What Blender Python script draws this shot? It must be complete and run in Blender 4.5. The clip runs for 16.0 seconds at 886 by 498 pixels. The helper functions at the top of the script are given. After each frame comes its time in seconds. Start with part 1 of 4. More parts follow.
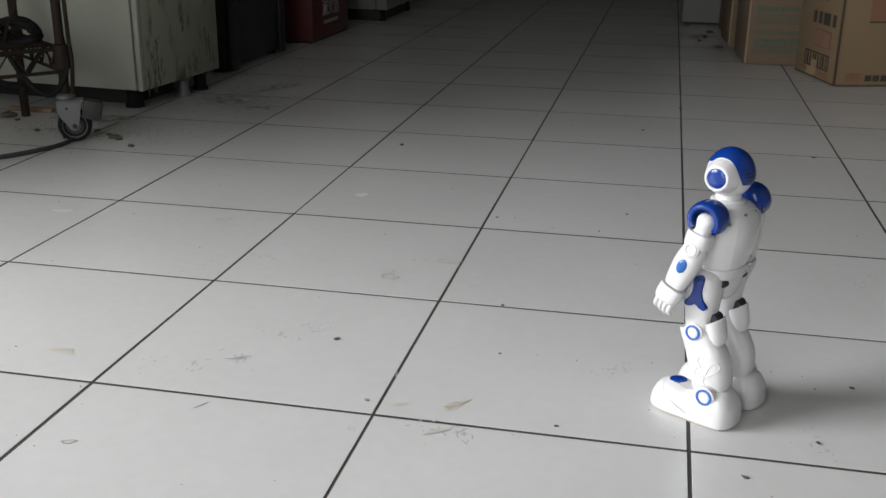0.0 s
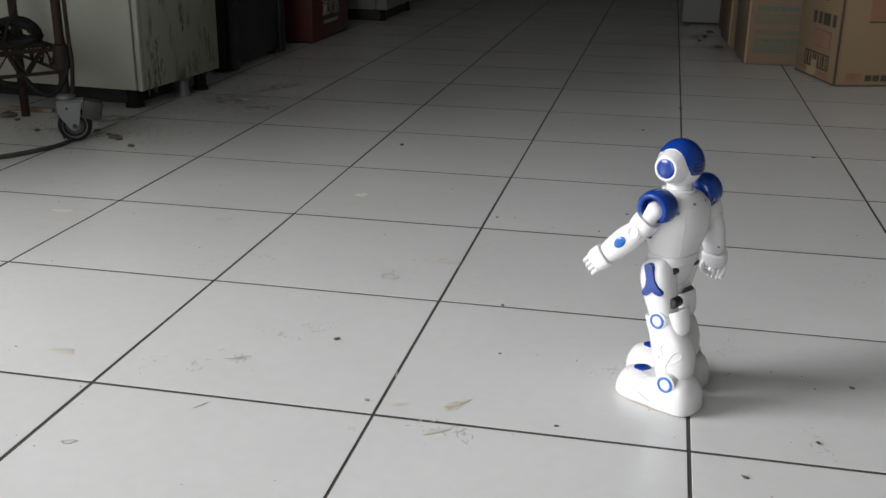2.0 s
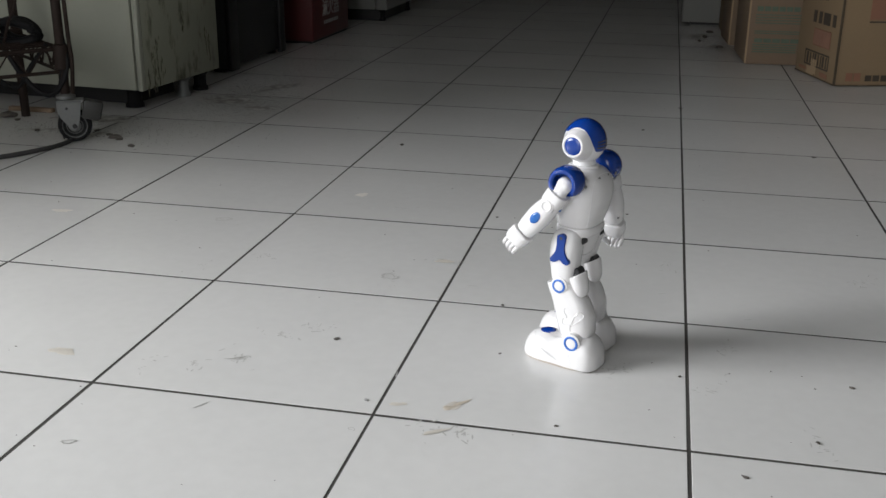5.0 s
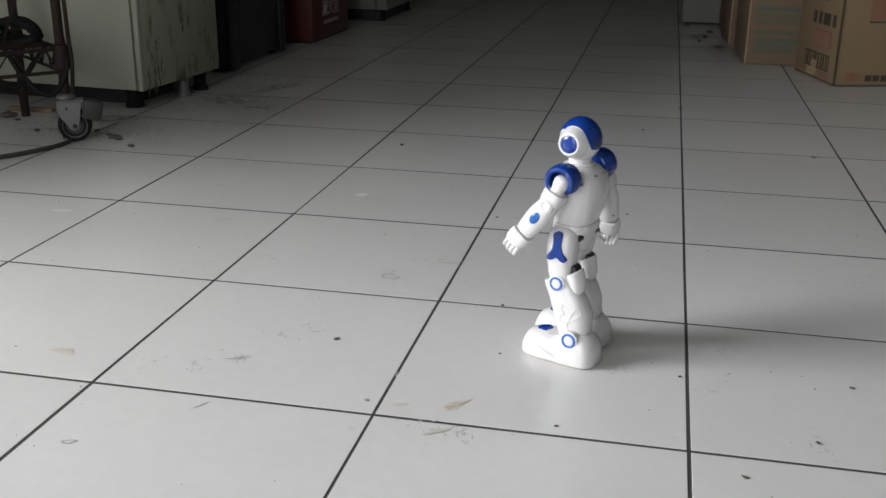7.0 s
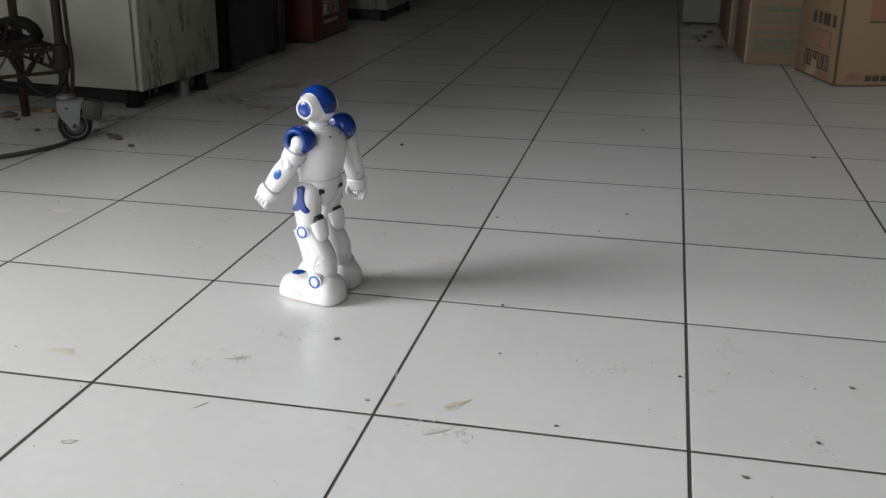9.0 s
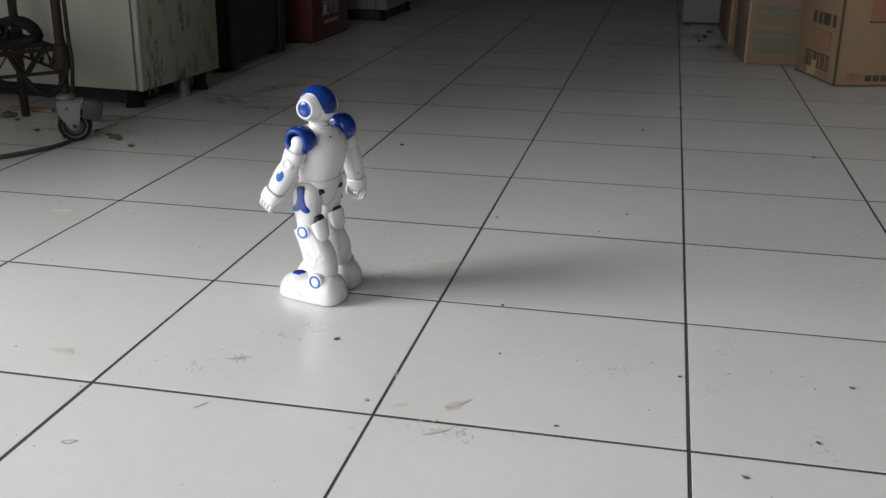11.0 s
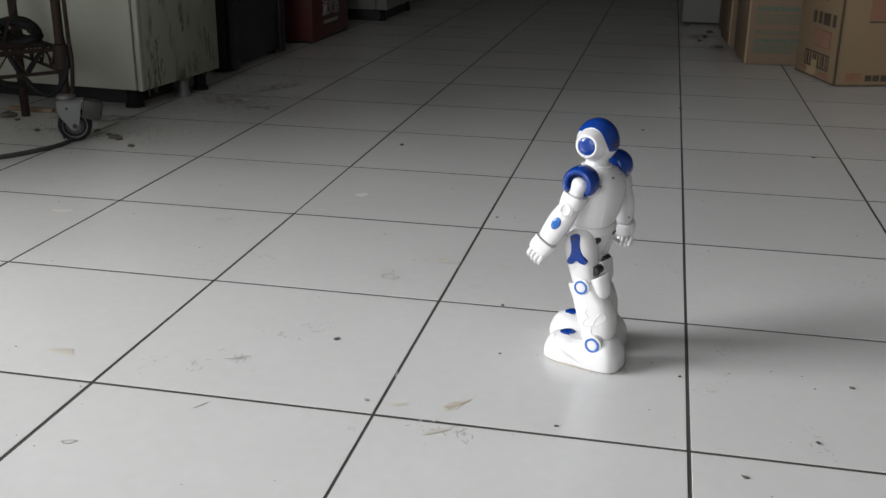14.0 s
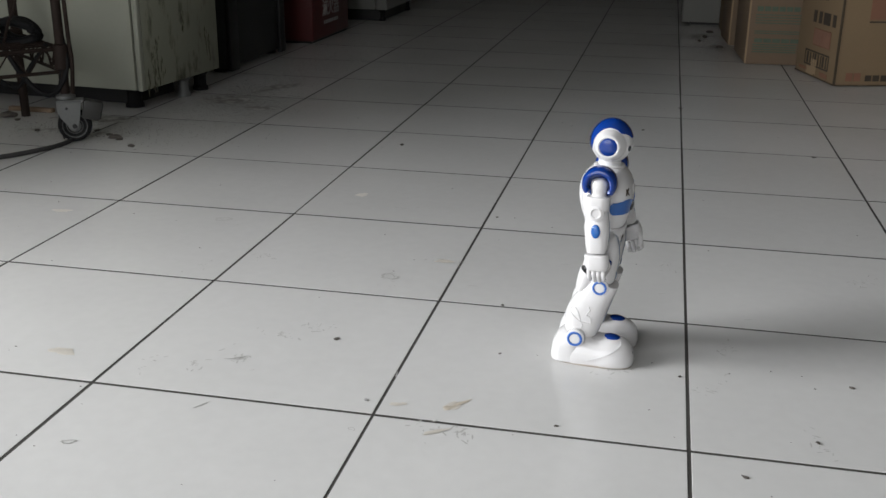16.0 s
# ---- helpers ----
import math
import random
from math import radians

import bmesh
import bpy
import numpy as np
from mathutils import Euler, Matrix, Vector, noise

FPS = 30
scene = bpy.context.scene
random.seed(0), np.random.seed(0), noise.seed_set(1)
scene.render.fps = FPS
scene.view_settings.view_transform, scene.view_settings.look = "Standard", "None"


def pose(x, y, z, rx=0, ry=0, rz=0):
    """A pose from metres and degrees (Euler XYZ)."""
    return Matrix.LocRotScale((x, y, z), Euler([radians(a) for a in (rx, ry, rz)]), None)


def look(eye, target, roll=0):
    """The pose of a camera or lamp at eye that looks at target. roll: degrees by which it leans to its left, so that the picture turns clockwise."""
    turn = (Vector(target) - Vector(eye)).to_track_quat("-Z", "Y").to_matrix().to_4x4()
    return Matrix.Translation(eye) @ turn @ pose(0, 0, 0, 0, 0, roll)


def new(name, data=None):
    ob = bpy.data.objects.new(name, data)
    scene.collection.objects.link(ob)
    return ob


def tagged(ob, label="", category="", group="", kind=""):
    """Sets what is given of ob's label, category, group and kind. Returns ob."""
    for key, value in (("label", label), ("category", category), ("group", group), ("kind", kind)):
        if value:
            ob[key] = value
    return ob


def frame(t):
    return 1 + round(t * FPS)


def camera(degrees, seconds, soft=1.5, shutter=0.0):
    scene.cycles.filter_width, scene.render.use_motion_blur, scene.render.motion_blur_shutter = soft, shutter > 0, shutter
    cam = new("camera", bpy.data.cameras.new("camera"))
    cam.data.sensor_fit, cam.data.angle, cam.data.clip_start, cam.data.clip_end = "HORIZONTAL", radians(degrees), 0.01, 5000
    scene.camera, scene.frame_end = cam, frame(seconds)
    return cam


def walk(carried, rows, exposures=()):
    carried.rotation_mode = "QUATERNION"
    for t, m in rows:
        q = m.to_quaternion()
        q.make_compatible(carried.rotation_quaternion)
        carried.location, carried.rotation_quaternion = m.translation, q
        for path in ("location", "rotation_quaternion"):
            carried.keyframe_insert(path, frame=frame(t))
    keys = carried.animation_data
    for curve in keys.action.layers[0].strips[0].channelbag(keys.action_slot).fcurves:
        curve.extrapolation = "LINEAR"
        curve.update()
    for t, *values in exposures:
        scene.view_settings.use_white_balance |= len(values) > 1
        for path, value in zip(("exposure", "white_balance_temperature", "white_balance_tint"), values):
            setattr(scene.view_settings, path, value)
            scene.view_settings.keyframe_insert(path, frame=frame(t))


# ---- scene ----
# ---- camera: held still, low over the floor ----
TILE = 0.30
cam = camera(47.08, 16.0, soft=1.5, shutter=0.4)
EYE = Vector((0.5469, -0.8467, 0.4797))
YAW, PITCH, ROLL = radians(-11.964), radians(19.314), 0.643
AHEAD = Vector((math.sin(YAW) * math.cos(PITCH), math.cos(YAW) * math.cos(PITCH), -math.sin(PITCH)))
EYE_POSE = look(EYE, EYE + AHEAD, ROLL)
walk(cam, [(0.0, EYE_POSE), (16.0, EYE_POSE)], exposures=[(0.0, 0.0), (16.0, 0.0)])

# ---- world and light: overcast daylight through one wide unseen doorway, plus an added fill lamp ----
world = bpy.data.worlds.new("world")
scene.world = world
world.use_nodes = True
wn = world.node_tree.nodes
sky = wn.new("ShaderNodeTexSky")
sky.sky_type, sky.sun_disc, sky.sun_elevation, sky.sun_rotation = "NISHITA", False, radians(38), radians(250)
world.node_tree.links.new(sky.outputs[0], wn["Background"].inputs[0])
wn["Background"].inputs[1].default_value = 0.12

sun_data = bpy.data.lights.new("sun", "SUN")
sun_data.energy, sun_data.angle, sun_data.color = 0.8, radians(15), (1.0, 0.96, 0.9)
sun = new("sun", sun_data)
sun.matrix_world = look((-6, -5, 6), (0, 0, 0))


def opening_light(name, eye, target, wide, high, power, colour=(0.93, 0.97, 1.0)):
    data = bpy.data.lights.new(name, "AREA")
    data.shape, data.size, data.size_y, data.energy, data.color = "RECTANGLE", wide, high, power, colour
    ob = new(name, data)
    ob.matrix_world = look(eye, target)
    return ob


opening_light("doorway_daylight", (-3.0, -1.0, 1.72), (0.5, -0.6, 2.0), 1.9, 1.95, 222, (0.965, 0.985, 1.0))
# Fill lamp added behind the camera to lift the shadows; its opening is assumed.
opening_light("rear_fill_light", (-0.35, -2.48, 1.1), (-0.35, 0, 1.1), 1.7, 1.8, 32, (1.0, 0.965, 0.93))


# ---- materials ----
def material(name, colour, rough=0.5, metal=0.0, vary=0.12, scale=6.0, fine=90.0, bump=0.1, coat=0.0, stain=None, per_object=0.0, streak=1.0,
             rough_vary=0.1, spec=0.5, stain_scale=3.0, stain_at=0.62, sss=0.0):
    """A procedural surface: base colour varied at two scales, stains, uneven gloss and fine relief."""
    m = bpy.data.materials.new(name)
    m.use_nodes = True
    nt = m.node_tree
    n, link = nt.nodes, nt.links.new
    b = n["Principled BSDF"]
    b.inputs["Metallic"].default_value = metal
    b.inputs["Specular IOR Level"].default_value = spec
    b.inputs["Coat Weight"].default_value = coat
    b.inputs["Coat Roughness"].default_value = 0.08
    if sss:
        b.inputs["Subsurface Weight"].default_value = sss
        b.inputs["Subsurface Radius"].default_value = (0.004, 0.004, 0.004)
    geo = n.new("ShaderNodeNewGeometry")
    big, small = n.new("ShaderNodeTexNoise"), n.new("ShaderNodeTexNoise")
    for node, s, d in ((big, scale, 5), (small, fine, 3)):
        node.inputs["Scale"].default_value, node.inputs["Detail"].default_value = s, d
        link(geo.outputs["Position"], node.inputs["Vector"])

    def math_node(op, a, c):
        x = n.new("ShaderNodeMath")
        x.operation = op
        for k, v in enumerate((a, c)):
            if isinstance(v, (int, float)):
                x.inputs[k].default_value = v
            else:
                link(v, x.inputs[k])
        return x.outputs[0]

    mix = math_node("ADD", math_node("MULTIPLY", big.outputs[0], 0.65), math_node("MULTIPLY", small.outputs[0], 0.35))
    gain = math_node("ADD", math_node("MULTIPLY", math_node("SUBTRACT", mix, 0.5), vary * 4), 1.0)
    if per_object:
        info = n.new("ShaderNodeObjectInfo")
        gain = math_node("ADD", gain, math_node("MULTIPLY", math_node("SUBTRACT", info.outputs["Random"], 0.5), per_object))
    tint = n.new("ShaderNodeVectorMath")
    tint.operation = "SCALE"
    tint.inputs[0].default_value = colour[:3]
    link(gain, tint.inputs["Scale"])
    out = tint.outputs[0]
    if stain:
        spots = n.new("ShaderNodeTexNoise")
        spots.inputs["Scale"].default_value, spots.inputs["Detail"].default_value, spots.inputs["Roughness"].default_value = stain_scale, 8, 0.65
        run = n.new("ShaderNodeVectorMath")
        run.operation = "MULTIPLY"
        run.inputs[1].default_value = (1, 1, streak)
        link(geo.outputs["Position"], run.inputs[0])
        link(run.outputs[0], spots.inputs["Vector"])
        ramp = n.new("ShaderNodeMapRange")
        ramp.inputs["From Min"].default_value, ramp.inputs["From Max"].default_value = stain_at, stain_at + 0.12
        ramp.inputs["To Max"].default_value = stain[3]
        link(spots.outputs[0], ramp.inputs["Value"])
        blend = n.new("ShaderNodeMix")
        blend.data_type = "RGBA"
        link(ramp.outputs[0], blend.inputs[0])
        link(out, blend.inputs[6])
        blend.inputs[7].default_value = (*stain[:3], 1)
        out = blend.outputs[2]
    link(out, b.inputs["Base Color"])
    link(math_node("ADD", math_node("MULTIPLY", math_node("SUBTRACT", big.outputs[0], 0.5), rough_vary * 2), rough), b.inputs["Roughness"])
    if bump:
        relief = n.new("ShaderNodeBump")
        relief.inputs["Strength"].default_value, relief.inputs["Distance"].default_value = bump, 0.002
        link(small.outputs[0], relief.inputs["Height"])
        link(relief.outputs[0], b.inputs["Normal"])
    return m


M_TILE = material("glazed_tile", (0.66, 0.655, 0.645), 0.225, vary=0.06, scale=3.5, fine=60, bump=0.012, per_object=0.05, rough_vary=0.02)
M_GROUT = material("dirty_grout", (0.046, 0.043, 0.039), 0.9, vary=0.2, scale=20, fine=300, bump=0.3)
M_MARK = material("dried_spill", (0.54, 0.48, 0.40), 0.45, vary=0.2, scale=40, fine=200, bump=0.05)
M_SPECK = material("dark_grit", (0.10, 0.088, 0.078), 0.8, vary=0.3, scale=60, fine=300, bump=0.3)
M_SCUFF = material("grey_scuff", (0.40, 0.395, 0.38), 0.5, vary=0.2, scale=60, fine=300, bump=0.0)
M_WALL = material("wall_paint", (0.18, 0.18, 0.17), 0.7, vary=0.08, scale=2, fine=60, bump=0.1, stain=(0.2, 0.18, 0.16, 0.4), stain_scale=2)
M_CEIL = material("ceiling_paint", (0.17, 0.17, 0.16), 0.8, vary=0.05, scale=2, fine=60, bump=0.05)
M_STEEL = material("cabinet_paint", (0.36, 0.37, 0.31), 0.42, vary=0.05, scale=4, fine=80, bump=0.03, stain=(0.20, 0.19, 0.15, 0.5), stain_scale=9, stain_at=0.68)
# Streaks are grime; the darker base paints in the shade on the cabinet side.
M_STEEL_SIDE = material("streaked_shaded_side_paint", (0.26, 0.265, 0.205), 0.42, vary=0.06, scale=5, fine=80, bump=0.03, stain=(0.05, 0.045, 0.03, 0.9), stain_scale=30, stain_at=0.535, streak=0.3)
M_STEEL_GREY = material("grey_cabinet_paint", (0.20, 0.20, 0.19), 0.5, vary=0.06, scale=4, fine=80, bump=0.03, stain=(0.1, 0.09, 0.08, 0.6), stain_scale=6)
M_BLACK = material("black_plastic", (0.012, 0.012, 0.013), 0.45, vary=0.15, scale=8, fine=200, bump=0.08)
M_CHAR = material("charcoal_panel", (0.022, 0.022, 0.024), 0.5, vary=0.12, scale=6, fine=150, bump=0.06)
M_RED = material("red_enamel", (0.085, 0.010, 0.011), 0.4, vary=0.1, scale=5, fine=90, bump=0.04, stain=(0.08, 0.02, 0.02, 0.5), stain_scale=6)
M_PRINT_WHITE = material("white_print", (0.42, 0.41, 0.41), 0.6, vary=0.05, bump=0.0)
M_RUST = material("rusty_steel", (0.024, 0.016, 0.013), 0.7, spec=0.25, metal=0.3, vary=0.3, scale=30, fine=300, bump=0.4)
M_RUBBER = material("black_rubber", (0.008, 0.008, 0.009), 0.65, spec=0.2, vary=0.2, scale=20, fine=200, bump=0.15)
M_RUBBER_GREY = material("grey_rubber", (0.05, 0.05, 0.05), 0.65, spec=0.3, vary=0.2, scale=30, fine=250, bump=0.2)
M_ZINC = material("zinc_plate", (0.15, 0.155, 0.152), 0.5, metal=0.3, vary=0.15, scale=30, fine=250, bump=0.15, stain=(0.12, 0.1, 0.08, 0.6), stain_scale=25)
M_CARD = material("cardboard", (0.23, 0.160, 0.092), 0.85, vary=0.07, scale=5, fine=140, bump=0.12, stain=(0.2, 0.12, 0.06, 0.45), stain_scale=4)
M_CARD_PALE = material("cardboard_edge", (0.40, 0.29, 0.18), 0.85, vary=0.07, scale=6, fine=140, bump=0.1)
M_CARD_B = material("cardboard_brown", (0.22, 0.155, 0.105), 0.85, vary=0.07, scale=5, fine=140, bump=0.12)
M_INK = material("black_ink", (0.055, 0.042, 0.03), 0.8, vary=0.1, bump=0.0)
M_INK_RED = material("red_ink", (0.25, 0.12, 0.075), 0.8, vary=0.1, bump=0.0)
M_INK_PINK = material("pink_ink", (0.27, 0.14, 0.095), 0.8, vary=0.15, scale=30, bump=0.0)
M_INK_BROWN = material("dark_board", (0.075, 0.055, 0.035), 0.85, vary=0.3, scale=60, fine=300, bump=0.1)
M_INK_GREEN = material("green_ink", (0.12, 0.16, 0.115), 0.8, vary=0.2, scale=30, bump=0.0)
M_WHITE = material("white_plastic", (0.70, 0.69, 0.695), 0.21, vary=0.012, scale=20, fine=300, bump=0.01, coat=0.1, rough_vary=0.02, sss=0.05)
M_WHITE_IN = material("white_plastic_recess", (0.72, 0.72, 0.73), 0.4, vary=0.02, scale=20, fine=300, bump=0.01)
M_EMBLEM = material("grey_emblem", (0.40, 0.40, 0.40), 0.3, vary=0.15, scale=150, fine=500, bump=0.1)
M_SOLE = material("beige_sole", (0.42, 0.36, 0.31), 0.6, vary=0.1, scale=30, fine=300, bump=0.05)
M_BLUE = material("blue_plastic", (0.003, 0.036, 0.235), 0.20, vary=0.05, scale=20, fine=300, bump=0.01, coat=0.1, rough_vary=0.02)
M_BLUE_LIGHT = material("blue_print", (0.012, 0.11, 0.40), 0.25, vary=0.04, scale=20, fine=300, bump=0.0, coat=0.3)
M_RING = material("blue_ring_paint", (0.035, 0.14, 0.50), 0.3, vary=0.04, scale=20, fine=300, bump=0.0)
M_DARK = material("dark_gap_and_button", (0.02, 0.02, 0.022), 0.5, vary=0.1, scale=30, bump=0.05)
M_HOLE = material("screw_hole", (0.16, 0.16, 0.16), 0.5, vary=0.05, bump=0.0)
M_PANEL_LINE = material("panel_line_paint", (0.10, 0.16, 0.27), 0.5, vary=0.05, bump=0.0)
M_GLASS = material("smoked_glass", (0.03, 0.04, 0.06), 0.1, vary=0.02, bump=0.0, coat=0.6)


# ---- mesh helpers ----
def part(name, bm, mat, parent=None, label="", smooth=True, at=None, scale=1.0, angle=40):
    bmesh.ops.recalc_face_normals(bm, faces=bm.faces)
    if scale != 1.0:
        bmesh.ops.scale(bm, vec=(scale,) * 3, verts=bm.verts)
    me = bpy.data.meshes.new(name)
    bm.to_mesh(me)
    bm.free()
    me.materials.append(mat)
    if smooth:
        me.shade_smooth()
        me.set_sharp_from_angle(angle=radians(angle))
    ob = new(name, me)
    if parent:
        ob.parent = parent
    if at is not None:
        ob.matrix_basis = at
    if label:
        ob["label"] = label
    return ob


def empty(name, m, label, category, group=""):
    ob = new(name)
    ob.empty_display_size = 0.05
    ob.matrix_basis = m
    return tagged(ob, label, category, group)


def box_bm(x0, x1, y0, y1, z0, z1, bevel=0.0, segments=2, bm=None):
    own = bmesh.new()
    bmesh.ops.create_cube(own, size=1.0, matrix=Matrix.LocRotScale(((x0 + x1) / 2, (y0 + y1) / 2, (z0 + z1) / 2), None, (x1 - x0, y1 - y0, z1 - z0)))
    if bevel:
        bmesh.ops.bevel(own, geom=own.edges[:], offset=bevel, segments=segments, affect="EDGES", profile=0.5)
    return merged(bm, own) if bm else own


def merged(bm, extra):
    me = bpy.data.meshes.new("scrap")
    extra.to_mesh(me)
    extra.free()
    bm.from_mesh(me)
    bpy.data.meshes.remove(me)
    return bm


def skin(bm, rings, closed=True, cap=True):
    """Faces between rings of points."""
    vs = [[bm.verts.new(p) for p in ring] for ring in rings]
    for a, b in zip(vs, vs[1:]):
        k = len(a)
        for i in range(k if closed else k - 1):
            bm.faces.new((a[i], a[(i + 1) % k], b[(i + 1) % k], b[i]))
    if cap and closed:
        bm.faces.new(vs[0][::-1])
        bm.faces.new(vs[-1])
    return bm


def tube_bm(points, radius, seg=10, bm=None):
    """A round bar or hose along points."""
    bm = bm or bmesh.new()
    pts = [Vector(p) for p in points]
    rings, side = [], None
    for i, p in enumerate(pts):
        d = (pts[min(i + 1, len(pts) - 1)] - pts[max(i - 1, 0)]).normalized()
        if side is None:
            side = d.orthogonal().normalized()
        side = (side - d * side.dot(d)).normalized()
        up = d.cross(side)
        rings.append([p + radius * (math.cos(a) * side + math.sin(a) * up) for a in (2 * math.pi * k / seg for k in range(seg))])
    return skin(bm, rings)


def curve_points(points, n=40):
    """A smooth line through points."""
    pts = [Vector(p) for p in points]
    pts = [2 * pts[0] - pts[1], *pts, 2 * pts[-1] - pts[-2]]
    out, spans = [], len(pts) - 3
    for k in range(n + 1):
        u = min(k / n * spans, spans - 1e-6)
        i, f = int(u), u - int(u)
        a, b, c, d = pts[i:i + 4]
        out.append(0.5 * ((2 * b) + (c - a) * f + (2 * a - 5 * b + 4 * c - d) * f * f + (3 * b - a - 3 * c + d) * f ** 3))
    return out


def lathe_bm(profile, axis="Z", seg=32, bm=None, at=(0, 0, 0)):
    """A turned body: (radius, height) along the profile."""
    bm = bm or bmesh.new()
    rings = []
    for r, h in profile:
        ring = []
        for k in range(seg):
            a = 2 * math.pi * k / seg
            c, s = r * math.cos(a), r * math.sin(a)
            p = {"Z": (c, s, h), "X": (h, c, s), "Y": (c, h, s)}[axis]
            ring.append(Vector(p) + Vector(at))
        rings.append(ring)
    return skin(bm, rings)


class Form:
    """A rounded body lofted through sections (z, cx, cy, rx, ry, n): superellipses, smoothly joined, with rounded ends."""

    def __init__(self, sections, low=2.0, high=2.0, flip=1):
        s = np.array(sorted(sections), float)
        self.s, self.low, self.high, self.flip = s, low, high, flip
        self.slopes = np.gradient(s[:, 1:], s[:, 0], axis=0)

    def section(self, z):
        s = self.s
        z = min(max(z, s[0, 0]), s[-1, 0])
        i = min(int(np.searchsorted(s[:, 0], z, side="right")) - 1, len(s) - 2)
        h = s[i + 1, 0] - s[i, 0]
        f = (z - s[i, 0]) / h
        a, b, da, db = s[i, 1:], s[i + 1, 1:], self.slopes[i] * h * 0.6, self.slopes[i + 1] * h * 0.6
        return (2 * f ** 3 - 3 * f * f + 1) * a + (f ** 3 - 2 * f * f + f) * da + (3 * f * f - 2 * f ** 3) * b + (f ** 3 - f * f) * db

    def point(self, angle, z, out=0.0, inset=0.0):
        """The skin at an angle (degrees, 0 is +x, 90 is +y) and height, lifted by out."""
        cx, cy, rx, ry, n = self.section(z)
        rx, ry = max(rx - inset, 0.3), max(ry - inset, 0.3)
        a = radians(angle)
        c, s = math.cos(a), math.sin(a)
        k = (abs(c) ** n + abs(s) ** n) ** (-1 / n)
        return Vector((self.flip * (cx + (rx + out) * k * c), cy + (ry + out) * k * s, z))

    def bm(self, seg=36, steps=18):
        z0, z1 = self.s[0, 0], self.s[-1, 0]
        levels = []
        for e, end, sign in ((self.low, z0, -1), (self.high, z1, 1)):
            rows = [(end + sign * e * (math.sin(q * math.pi / 2) - 1) , e * (1 - math.cos(q * math.pi / 2))) for q in (0, .25, .5, .72, .88, 1)]
            levels.append(rows)
        mid = [(z, 0.0) for z in np.linspace(z0 - (-self.low), z1 - self.high, steps)[1:-1]]
        rows = levels[0][::-1] + mid + levels[1]
        bm = bmesh.new()
        return skin(bm, [[self.point(360 * k / seg, z, inset=i) for k in range(seg)] for z, i in rows])

    def patch(self, outline, out=0.6, steps=16, across=10, depth=1.5):
        """A raised plate on the skin; outline(v) for v from 0 to 1 gives (z, angle from, angle to)."""
        bm = bmesh.new()
        rows = [outline(k / steps) for k in range(steps + 1)]
        top = [[self.point(a + (b - a) * j / across, z, out) for j in range(across + 1)] for z, a, b in rows]
        low = [[self.point(a + (b - a) * j / across, z, out - depth) for j in range(across + 1)] for z, a, b in rows]
        return plate(bm, top, low)

    def line(self, route, radius=0.35, n=14):
        """A fine painted groove along (angle, z) points."""
        pts = curve_points([(a, z, 0) for a, z in route], n) if len(route) > 2 and n > 20 else [
            Vector((*(np.array(route[i]) + (np.array(route[i + 1]) - np.array(route[i])) * f), 0))
            for i in range(len(route) - 1) for f in np.linspace(0, 1, 5)[(0 if i == 0 else 1):]]
        return tube_bm([self.point(p.x, p.y, 0.1) for p in pts], radius, 5)


def plate(bm, top, low):
    """A thick sheet from two grids of points."""
    a = [[bm.verts.new(p) for p in row] for row in top]
    b = [[bm.verts.new(p) for p in row] for row in low]
    r, c = len(a), len(a[0])
    for i in range(r - 1):
        for j in range(c - 1):
            bm.faces.new((a[i][j], a[i][j + 1], a[i + 1][j + 1], a[i + 1][j]))
            bm.faces.new((b[i + 1][j], b[i + 1][j + 1], b[i][j + 1], b[i][j]))
    for i in range(r - 1):
        for j in (0, c - 1):
            bm.faces.new((a[i][j], a[i + 1][j], b[i + 1][j], b[i][j]))
    for j in range(c - 1):
        for i in (0, r - 1):
            bm.faces.new((a[i][j], b[i][j], b[i][j + 1], a[i][j + 1]))
    return bm


def slab_bm(outline, z0, z1, bm=None):
    """A flat plate with an outline of (x, y) points."""
    bm = bm or bmesh.new()
    return skin(bm, [[(x, y, z0) for x, y in outline], [(x, y, z1) for x, y in outline]])


